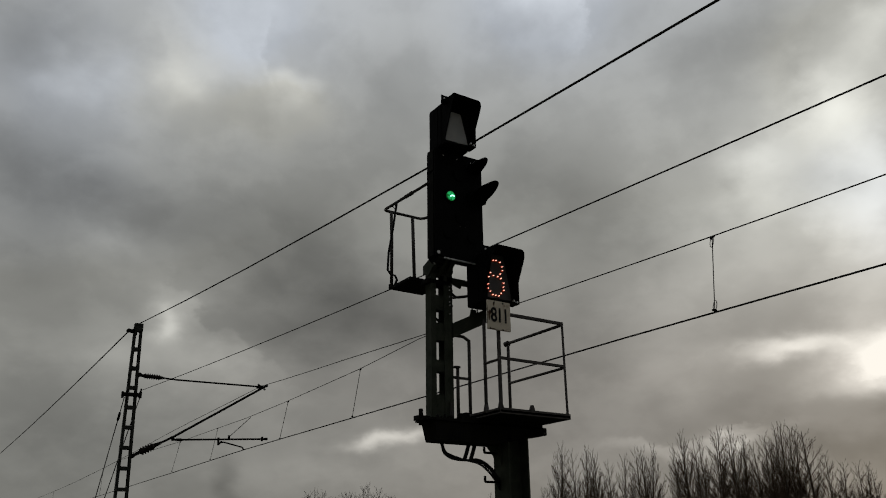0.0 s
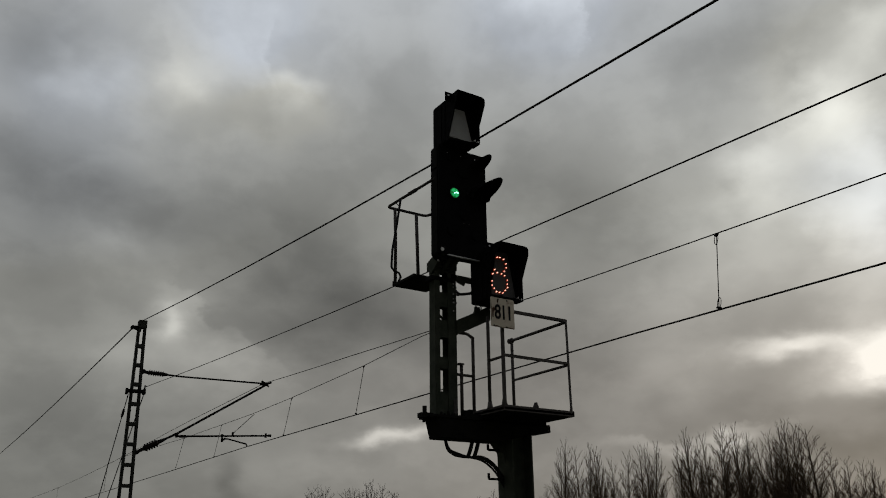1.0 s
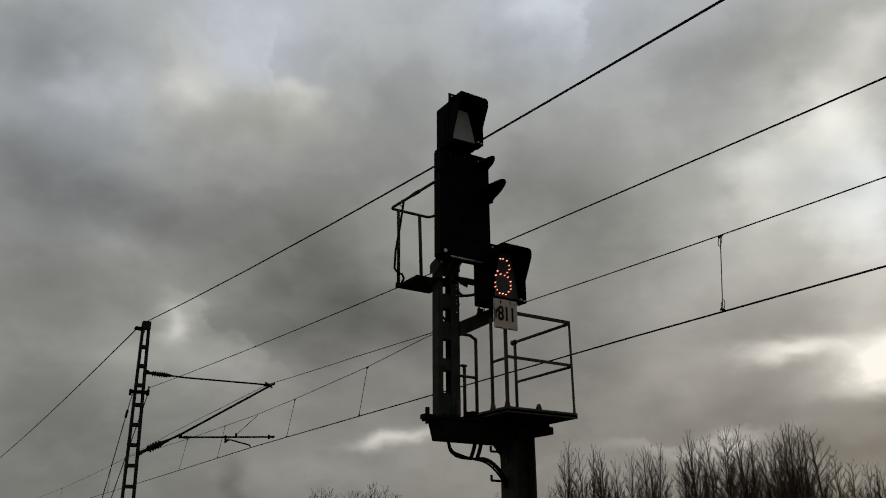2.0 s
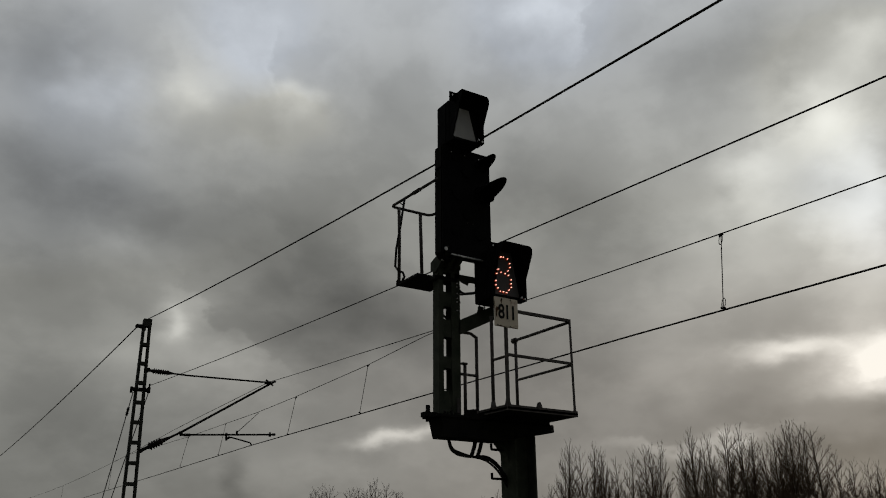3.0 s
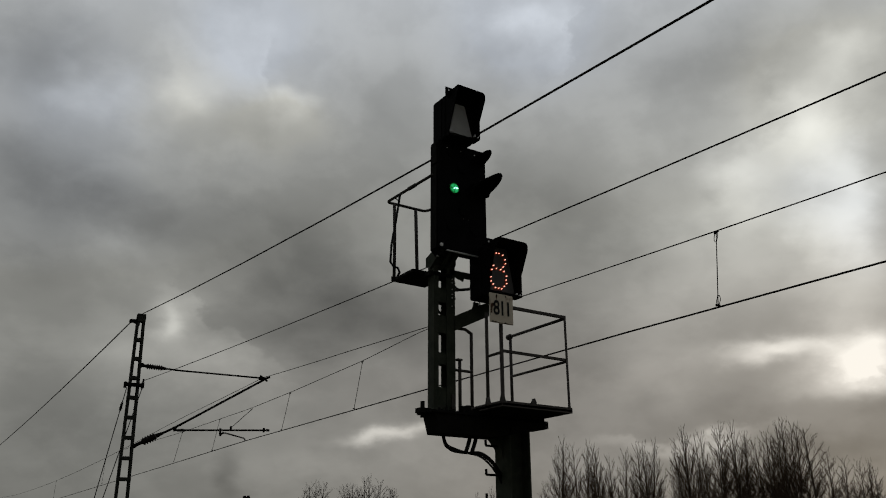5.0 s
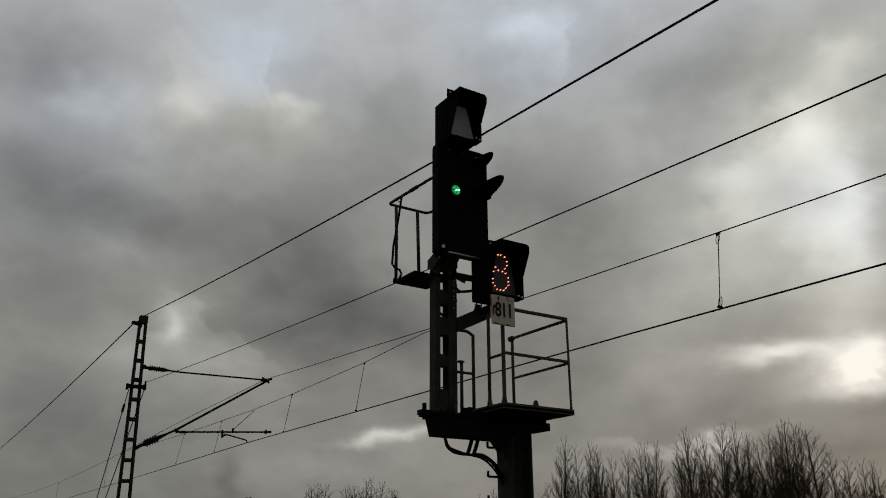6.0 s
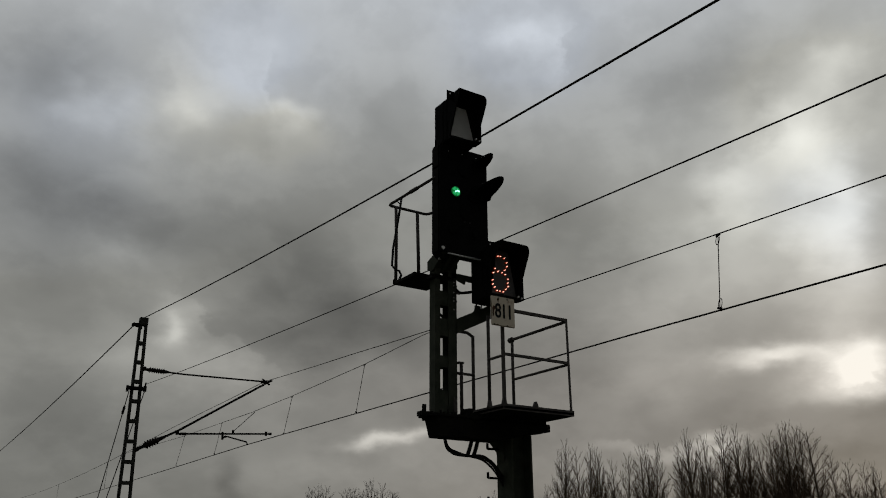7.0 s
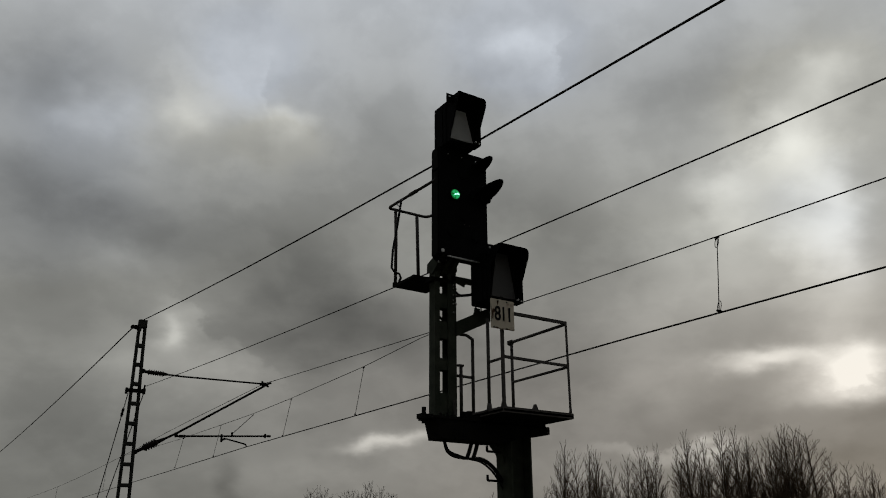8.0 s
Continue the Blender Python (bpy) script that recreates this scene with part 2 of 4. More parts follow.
    v = puff(v, 25.9, 9.7, 1.60, 0.86, -0, 0.12)
    v = puff(v, 15.6, 12.0, 2.59, 1.49, -0, 0.063)
    v = puff(v, 12.7, 21.4, 2.83, 1.93, -0, -0.063)
    v = puff(v, -3.4, 31.8, 2.73, 2.27, -0, -0.054)
    v = puff(v, 30.7, 22.4, 1.28, 1.70, -0, 0.184)
    v = puff(v, 29.5, 8.8, 3.2, 0.8, -4, -0.07)
    v = puff(v, 23.5, 9.0, 3.0, 0.9, 4, -0.03)
    v = puff(v, 34.0, 17.5, 3.2, 6.0, 0, 0.07)
    v = puff(v, 33.0, 11.5, 2.6, 1.3, -4, 0.12)
    # ragged cloud edges along the gaps
    v = rim(v, -13.7, 32.6, 90, 1.6, 2.4, 0.055, 0.2)
    v = rim(v, 12.0, 35.6, 65, 1.6, 2.2, 0.065, 0.2)
    v = rim(v, 17.6, 7.3, 184, 3.4, 0.9, 0.09, 0.3)
    v = rim(v, 27.0, 11.2, -80, 1.1, 1.6, 0.03, 0.2)
    v = rim(v, 28.6, 10.3, 5, 1.6, 1.0, 0.05, 0.2)
    v = rim(v, 25.5, 27.5, -125, 4.0, 4.0, 0.05, 0.25)
    v = rim(v, -22.5, 33.4, -80, 2.2, 3.0, 0.03, 0.25)
    v = rim(v, 21.0, 12.4, 8, 2.4, 0.8, 0.03, 0.3)
    v = rim(v, -17.1, 15.5, 127, 2.4, 2.4, 0.05, 0.2)
    v = rim(v, -13.4, 13.0, 150, 2.6, 1.6, 0.04, 0.25)
    v = puff(v, -6.5, 15.3, 4.5, 1.6, 8, -0.035)
    # unseen sheet past 60 degrees is dimmed on purpose to keep near faces dark
    away = n.math("SUBTRACT", n.math("ABSOLUTE", az), 60.0)
    v = n.math("MULTIPLY_ADD", n.math("MINIMUM", n.math("MAXIMUM", n.math("MULTIPLY", away, 0.012), 0.0), 1.0), BACK, v)
    v = n.math("MINIMUM", n.math("MAXIMUM", v, 0.2), 0.97)
    light = n.math("POWER", v, 2.2)
    # colour: neutral grey, cool where thin and high, warm low down
    blue = n.math("MULTIPLY", n.math("SUBTRACT", el, 23.0), 0.045)
    for a, e, wide, high, amount in ((-15.5, 34.5, 4, 3, 0.8), (9, 36.5, 4, 2.5, 0.9), (30, 19, 3, 5, 0.5), (-27, 29, 6, 3, 0.6), (-28, 21, 8, 4, 0.5), (-12.7, 29.5, 2.5, 1.5, -0.8), (-20, 31, 3, 3, -0.7), (31, 30, 4, 3, -0.8)):
        blue = puff(blue, a, e, wide, high, 0, amount)
    blue = n.math("MINIMUM", n.math("MAXIMUM", blue, 0.0), 1.0)
    warm = n.math("MINIMUM", n.math("MAXIMUM", n.math("MULTIPLY", n.math("SUBTRACT", 21.0, el), 0.085), 0.0), 0.85)
    warm = n.math("MULTIPLY", warm, n.math("MINIMUM", n.math("MAXIMUM", n.math("MULTIPLY_ADD", az, 0.035, 0.9), 0.1), 1.0))
    tint_a, tint_b = n.add("MixRGB"), n.add("MixRGB")
    tint_a.inputs[1].default_value, tint_a.inputs[2].default_value = (1.0, 1.0, 0.925, 1), (0.938, 1.0, 1.085, 1)
    tint_b.inputs[2].default_value = (1.05, 0.99, 0.9, 1)
    n.link(blue, tint_a.inputs[0])
    n.link(warm, tint_b.inputs[0])
    n.link(tint_a.outputs[0], tint_b.inputs[1])
    glow = n.add("Emission")
    n.link(tint_b.outputs[0], glow.inputs["Color"])
    n.link(light, glow.inputs["Strength"])
    thin = n.add("BsdfTransparent")
    mix = n.add("MixShader", Fac=0.975)
    n.link(thin.outputs[0], mix.inputs[1])
    n.link(glow.outputs[0], mix.inputs[2])
    n.link(mix.outputs[0], tree.nodes["Material Output"].inputs["Surface"])
    n.mat.cycles.emission_sampling = "NONE"
    return n.mat


WARP, BASE, BACK = 6.0, 0.58, -0.22
BILLOW, WISP = 0.035, 0.05


# ---- mesh helpers ----
def part(name, bm, material, parent=None, label=""):
    """Links a bmesh as one mesh object under a thing or part."""
    me = bpy.data.meshes.new(name)
    bm.to_mesh(me)
    bm.free()
    me.materials.append(material)
    ob = new(name, me)
    ob.parent = parent
    if label:
        ob["label"] = label
    return ob


def thing(name, at, label, category, group=""):
    ob = new(name)
    ob.matrix_basis = pose(*at)
    return tagged(ob, label, category, group)


def box(bm, x0, x1, y0, y1, z0, z1, bevel=0.0):
    vs = [bm.verts.new((x, y, z)) for z in (z0, z1) for y in (y0, y1) for x in (x0, x1)]
    fs = [bm.faces.new([vs[i] for i in q]) for q in ((0, 2, 3, 1), (4, 5, 7, 6), (0, 1, 5, 4), (2, 6, 7, 3), (0, 4, 6, 2), (1, 3, 7, 5))]
    if bevel:
        edges = {e for f in fs for e in f.edges}
        bmesh.ops.bevel(bm, geom=list(edges), offset=bevel, segments=2, affect="EDGES", profile=0.5)
    return bm


def bx(*a):
    return box(bmesh.new(), *a)


def prism(bm, outline, axis, a, b):
    """An outline of (u, v) pushed along an axis from a to b; for axis y the outline is (x, z), for x (y, z), for z (x, y)."""
    def put(u, v, w):
        return {"x": (w, u, v), "y": (u, w, v), "z": (u, v, w)}[axis]
    lo = [bm.verts.new(put(u, v, a)) for u, v in outline]
    hi = [bm.verts.new(put(u, v, b)) for u, v in outline]
    k = len(outline)
    faces = [bm.faces.new(lo[::-1]), bm.faces.new(hi)]
    faces += [bm.faces.new((lo[i], lo[(i + 1) % k], hi[(i + 1) % k], hi[i])) for i in range(k)]
    bmesh.ops.recalc_face_normals(bm, faces=faces)
    return bm


def tube(bm, points, r, sides=8, r_end=None, caps=True):
    """A round bar along a line of points, with an even or tapering radius."""
    pts = [Vector(p) for p in points]
    rings = []
    up = None
    for i, p in enumerate(pts):
        d = (pts[min(i + 1, len(pts) - 1)] - pts[max(i - 1, 0)]).normalized()
        if up is None:
            up = Vector((0, 0, 1)) if abs(d.z) < 0.9 else Vector((1, 0, 0))
        side = d.cross(up).normalized()
        up = side.cross(d).normalized()
        rr = r if r_end is None else r + (r_end - r) * i / (len(pts) - 1)
        rings.append([bm.verts.new(p + (side * math.cos(t) + up * math.sin(t)) * rr) for t in (2 * math.pi * k / sides for k in range(sides))])
    for a, b in zip(rings, rings[1:]):
        for k in range(sides):
            f = bm.faces.new((a[k], a[(k + 1) % sides], b[(k + 1) % sides], b[k]))
            f.smooth = sides > 4
    if caps:
        bm.faces.new(rings[0][::-1])
        bm.faces.new(rings[-1])
    return bm


def rod(points, r, sides=8):
    return tube(bmesh.new(), points, r, sides)


def angle_iron(a, b, leg, inward, thick=0.006):
    """An L section from a to b; inward is the way one leg points, the other stands at right angles to it."""
    a, b = Vector(a), Vector(b)
    d = (b - a).normalized()
    u = Vector(inward)
    u = (u - d * u.dot(d)).normalized()
    w = d.cross(u)
    bm = bmesh.new()
    ring = [(0, 0), (leg, 0), (leg, thick), (thick, thick), (thick, leg), (0, leg)]
    lo, hi = ([bm.verts.new(p + u * x + w * y) for x, y in ring] for p in (a, b))
    fs = [bm.faces.new(lo[::-1]), bm.faces.new(hi)] + [bm.faces.new((lo[i], lo[(i + 1) % 6], hi[(i + 1) % 6], hi[i])) for i in range(6)]
    bmesh.ops.recalc_face_normals(bm, faces=fs)
    return bm


def rounded(points, radius, steps=4):
    """A line of points with its inner corners rounded."""
    pts = [Vector(p) for p in points]
    out = [pts[0]]
    for a, b, c in zip(pts, pts[1:], pts[2:]):
        u, w = (a - b), (c - b)
        k = min(radius, u.length * 0.45, w.length * 0.45)
        p, q = b + u.normalized() * k, b + w.normalized() * k
        out += [(1 - t) ** 2 * p + 2 * t * (1 - t) * b + t * t * q for t in (i / steps for i in range(steps + 1))]
    return out + [pts[-1]]


def sagging(a, b, sag, steps=40):
    a, b = Vector(a), Vector(b)
    return [a.lerp(b, t) - Vector((0, 0, 4 * sag * t * (1 - t))) for t in (i / steps for i in range(steps + 1))]


def disc(bm, x, y, z, r, depth, sides=24):
    """A flat round block that faces -y."""
    return prism(bm, [(x + r * math.cos(2 * math.pi * k / sides), z + r * math.sin(2 * math.pi * k / sides)) for k in range(sides)], "y", y, y + depth)


# ---- ground and sky ----
def ground():
    bm = bmesh.new()
    bmesh.ops.create_grid(bm, x_segments=60, y_segments=60, size=4800)
    ob = part("ground", bm, meadow())
    tagged(ob, "flat winter meadow and ballast under the mast", "ground", kind="structure")


def cloud_dome():
    """A wide flattened dome of cloud from horizon to horizon."""
    bm = bmesh.new()
    rings, sides, wide, high = 24, 72, 4600.0, 1150.0
    grid = []
    for i in range(rings + 1):
        e = radians(-1.5 + 91.5 * i / rings)
        grid.append([bm.verts.new((wide * math.cos(e) * math.cos(t), wide * math.cos(e) * math.sin(t), high * math.sin(e))) for t in (2 * math.pi * k / sides for k in range(sides))] if i < rings else [bm.verts.new((0, 0, high))])
    for a, b in zip(grid, grid[1:]):
        for k in range(sides):
            if len(b) == 1:
                bm.faces.new((a[k], b[0], a[(k + 1) % sides]))
            else:
                bm.faces.new((a[k], b[k], b[(k + 1) % sides], a[(k + 1) % sides]))
    for f in bm.faces:
        f.smooth = True
    ob = part("backdrop", bm, cloud_layer())
    ob.location = (0, 0, 2.6)
    return tagged(ob, "grey broken storm clouds with bright gaps", "sky", kind="structure")


ground()
clouds = cloud_dome()


# ---- overhead line ----
MAST_X, MAST_Y, WIRE_X, CONTACT_Z = 5.07, 23.0, 8.25, 5.45


def catenary_mast():
    """A tapering frame mast: two channels joined by battens."""
    t = thing("catenary_mast", (MAST_X + 0.045, MAST_Y, 0, 0, -0.945, 0), "dark steel frame mast with battens, carrying overhead line arms", "mast")

    def half(z):
        return 0.225 - 0.118 * z / 8.6

    for s in (-1, 1):
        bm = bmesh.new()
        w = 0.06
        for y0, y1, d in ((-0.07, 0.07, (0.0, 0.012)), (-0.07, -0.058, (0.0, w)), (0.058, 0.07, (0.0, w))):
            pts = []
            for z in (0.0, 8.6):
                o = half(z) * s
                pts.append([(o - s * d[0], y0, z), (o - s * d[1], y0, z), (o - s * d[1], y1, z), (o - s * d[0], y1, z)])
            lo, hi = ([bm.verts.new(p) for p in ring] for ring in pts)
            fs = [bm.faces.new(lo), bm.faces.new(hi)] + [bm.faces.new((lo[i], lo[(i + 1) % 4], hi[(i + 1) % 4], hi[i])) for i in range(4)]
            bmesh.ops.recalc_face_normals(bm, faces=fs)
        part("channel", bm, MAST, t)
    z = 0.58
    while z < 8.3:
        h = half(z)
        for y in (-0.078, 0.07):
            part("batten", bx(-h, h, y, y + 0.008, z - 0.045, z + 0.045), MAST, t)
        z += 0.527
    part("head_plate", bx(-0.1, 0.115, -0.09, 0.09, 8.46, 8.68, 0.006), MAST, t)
    bm = prism(bmesh.new(), [(-0.29, 8.44), (-0.1, 8.4), (-0.02, 8.36), (-0.02, 8.5), (-0.1, 8.52), (-0.29, 8.5)], "y", -0.04, 0.04)
    disc(bm, -0.245, -0.06, 8.465, 0.05, 0.12, 10)
    part("feeder_bracket", bm, DARK_STEEL, t)
    bm = bx(-0.23, 0.25, -0.11, 0.11, 6.69, 6.76)
    box(bm, -0.25, -0.2, -0.05, 0.05, 6.63, 6.79)
    box(bm, 0.2, 0.26, -0.06, 0.06, 6.65, 6.8)
    part("return_line_bracket", bm, DARK_STEEL, t)
    part("return_line_clamp", tube(bmesh.new(), [(0.23, 0, 6.78), (0.245, 0, 6.9)], 0.022), DARK_STEEL, t)
    for z, top in ((5.12, False), (7.27, True)):
        bm = bx(0.06 if top else 0.1, 0.17 if top else 0.2, -0.06, 0.06, z - 0.05, z + 0.05, 0.008)
        disc(bm, 0.15 if top else 0.18, -0.08, z, 0.055, 0.16, 10)
        part("arm_hinge", bm, DARK_STEEL, t)
    part("foundation", bx(-0.5, 0.5, -0.5, 0.5, -0.3, 0.12, 0.02), CONCRETE, t)
    return t


def insulator(a, b, ribs, r):
    """A ribbed rod insulator from a to b."""
    a, b = Vector(a), Vector(b)
    bm = tube(bmesh.new(), [a, b], r * 0.62, 8)
    for i in range(ribs):
        p = a.lerp(b, (i + 0.7) / (ribs + 0.4))
        d = (b - a).normalized() * r * 0.3
        tube(bm, [p - d, p], r * 0.5, 10, r_end=r)
        tube(bm, [p, p + d * 0.4], r, 10, r_end=r * 0.5)
    return bm


def cantilever():
    y = MAST_Y
    t = thing("cantilever_arm", (MAST_X, y, 5.1), "dark tubular overhead line arm with ribbed insulators", "line arm")
    o = Vector((MAST_X, y, 5.1))

    def q(x, z, dy=0.0):
        return Vector((x, y + dy, z)) - o

    part("top_insulator", insulator(q(5.27, 7.262), q(5.72, 7.252), 7, 0.083), CERAMIC, t)
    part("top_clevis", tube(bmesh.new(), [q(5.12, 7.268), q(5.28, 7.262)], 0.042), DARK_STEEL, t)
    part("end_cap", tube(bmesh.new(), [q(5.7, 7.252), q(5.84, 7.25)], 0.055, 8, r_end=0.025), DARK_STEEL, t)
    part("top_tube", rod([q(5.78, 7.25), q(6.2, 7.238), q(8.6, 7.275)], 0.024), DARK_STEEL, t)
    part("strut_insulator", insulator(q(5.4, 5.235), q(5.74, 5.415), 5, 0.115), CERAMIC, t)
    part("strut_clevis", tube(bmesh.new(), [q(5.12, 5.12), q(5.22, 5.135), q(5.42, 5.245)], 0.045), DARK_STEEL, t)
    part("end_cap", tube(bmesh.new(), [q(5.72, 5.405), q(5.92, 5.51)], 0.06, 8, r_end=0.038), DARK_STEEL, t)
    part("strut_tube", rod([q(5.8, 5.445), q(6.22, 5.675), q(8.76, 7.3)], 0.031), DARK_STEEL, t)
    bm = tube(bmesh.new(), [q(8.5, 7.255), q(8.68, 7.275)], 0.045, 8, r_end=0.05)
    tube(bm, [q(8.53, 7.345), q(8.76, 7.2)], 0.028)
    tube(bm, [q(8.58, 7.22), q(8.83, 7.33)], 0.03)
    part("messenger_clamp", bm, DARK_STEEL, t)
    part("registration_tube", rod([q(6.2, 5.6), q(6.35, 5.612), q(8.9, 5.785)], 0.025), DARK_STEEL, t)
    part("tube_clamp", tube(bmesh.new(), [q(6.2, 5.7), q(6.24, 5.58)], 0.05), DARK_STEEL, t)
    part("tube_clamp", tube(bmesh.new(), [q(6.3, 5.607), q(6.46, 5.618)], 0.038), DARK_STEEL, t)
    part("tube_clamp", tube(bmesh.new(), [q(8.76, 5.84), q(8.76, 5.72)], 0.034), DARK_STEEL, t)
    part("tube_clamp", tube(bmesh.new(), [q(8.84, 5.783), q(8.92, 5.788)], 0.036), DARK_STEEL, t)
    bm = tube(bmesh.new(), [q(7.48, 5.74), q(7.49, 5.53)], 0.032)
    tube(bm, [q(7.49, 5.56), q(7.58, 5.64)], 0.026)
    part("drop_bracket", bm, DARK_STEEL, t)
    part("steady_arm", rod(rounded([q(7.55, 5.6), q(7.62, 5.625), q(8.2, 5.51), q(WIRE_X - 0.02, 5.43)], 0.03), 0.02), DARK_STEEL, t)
    part("hanger_clamp", tube(bmesh.new(), [q(7.78, 5.72), q(7.78, 5.82)], 0.03), DARK_STEEL, t)
    part("hanger_wire", rod([q(7.79, 5.78), q(8.25, 6.31, -0.35)], 0.01, 5), WIRE, t)
    return t


def wires():
    def wire(name, pts, r, label):
        ob = part(name, rod(pts, r, 6), WIRE)
        return tagged(ob, label, "wire", "overhead wires")

    far, near = 84.0, -38.0
    y = MAST_Y
    wire("contact_wire", [(9.1, far, 5.42), (8.5, 43, 5.42), (8.32, 31, 5.42), (WIRE_X, y, CONTACT_Z), (8.35, 8, 5.44), (8.5, 2, 5.43), (8.75, near, 5.43)], 0.0118, "thin dark copper contact wire")
    left = [Vector((8.35, y + d, 7.29 - 0.048 * d + 0.00064 * d * d)) for d in (0, 1, 3, 6, 9, 12, 16, 20, 26, 32, 38, 45, 52, 61)]
    right = [Vector((max(8.4, 8.62 - 0.035 * d), y - d, 7.29 - 0.0735 * d + 0.00135 * d * d)) for d in (0, 1, 2, 4, 6, 8, 10, 12, 14, 16, 18, 20, 23, 26, 32, 40, 50, 61)]
    for p in left:
        p.x = max(8.32, 8.62 - 0.04 * (p.y - y))
    wire("messenger_wire", left[::-1] + right[1:], 0.0083, "dark stranded messenger wire over the contact wire")
    stitch = [right[6] + Vector((0, 0, -0.02)), (8.3, 13.6, 6.62), (8.22, 15.9, 6.45), (8.21, 19.9, 6.35), (8.21, 22.8, 6.32), (8.21, 25.5, 6.35), (8.21, 29.5, 6.39), (8.25, 34, 6.52), left[6] + Vector((0, 0, -0.01))]
    wire("stitch_wire", stitch, 0.0072, "thin dark stitch wire slung below the messenger wire")
    # feeder on the mast head, return line on the bracket below
    feeder = [(MAST_X + 0.02 - 0.09 * max(0, 1 - d / 16), y - d, 8.7 - 0.1105 * d + 0.00101 * d * d) for d in (0, 4, 8, 12, 16, 20, 22)]
    feeder += [(MAST_X + 0.02, y - 30, 6.25), (MAST_X + 0.02, y - 42, 6.4), (MAST_X + 0.02, y - 56, 7.2)]
    wire("feeder_cable", feeder, 0.0124, "thick dark feeder cable running past the signal")
    wire("feeder_cable", sagging((MAST_X - 0.32, y, 8.465), (MAST_X - 0.3, 83, 8.5), 0.4), 0.018, "thick dark feeder cable beyond the mast")
    ret = [(MAST_X + 0.18, y - d, 6.86 - 0.0725 * d + 0.0007 * d * d) for d in (0, 2, 4, 6, 8, 10, 12, 14, 16, 18, 20, 23, 28, 34, 44, 56)]
    wire("return_line", ret, 0.0073, "thin dark return line fixed to the mast bracket")
    # two thin stays that run down behind the mast
    for top, way in (((MAST_X - 0.225, 6.66), (-0.09, -1.0)), ((MAST_X + 0.18, 6.7), (-0.155, -1.0))):
        a = Vector((top[0], y + 0.05, top[1]))
        foot = a + Vector((way[0], 0.35, way[1])) * a.z
        st = tagged(part("stay_wire", rod([a, foot], 0.0125, 6), WIRE), "dark stay wire running down from the mast", "wire", "mast stays")
        m = a.lerp(foot, 0.06)
        part("stay_insulator", insulator(m, m + (foot - m).normalized() * 0.22, 2, 0.05), DARK_STEEL, st)

    def dropper(top, foot, loops=False):
        top, foot = Vector(top), Vector(foot)
        t = thing("dropper", foot, "thin wire dropper with clamps between messenger and contact wire", "wire dropper", "droppers")
        up = top - foot
        part("dropper_wire", rod([(0, 0, 0), up], 0.0066, 5), WIRE, t)
        for p, s in ((up, -1), (Vector((0, 0, 0)), 1)):
            part("clamp", tube(bmesh.new(), [p + Vector((0, -0.03, 0)), p + Vector((0, 0.03, 0.02 * s))], 0.015, 8), DARK_STEEL, t)
            if loops:
                ring = [p + Vector((0, -s * 0.03 - 0.028 * math.sin(a), s * (0.068 - 0.066 * math.cos(a)))) for a in (2 * math.pi * k / 20 for k in range(21))]
                ring = [c + Vector((0, s * 0.03 * math.cos(math.pi * k / 20) ** 2, 0)) for k, c in enumerate(ring)]
                part("wire_loop", rod(ring, 0.005, 5), WIRE, t)

    dropper((8.4, 6.41, 6.435), (8.36, 6.49, 5.445), True)
    for d_top, d_foot, z in ((15.9, 16.3, 6.44), (19.9, 20.4, 6.34), (25.4, 26.0, 6.35), (29.4, 30.2, 6.38)):
        dropper((8.22, d_top, z), (WIRE_X, d_foot, 5.45))
    for d, dz in ((42.3, 0.0), (55.8, 0.0)):
        z = 7.29 - 0.048 * (d - y) + 0.00064 * (d - y) ** 2
        dropper((8.35, d, z), (8.38, d + 0.3, 5.45))


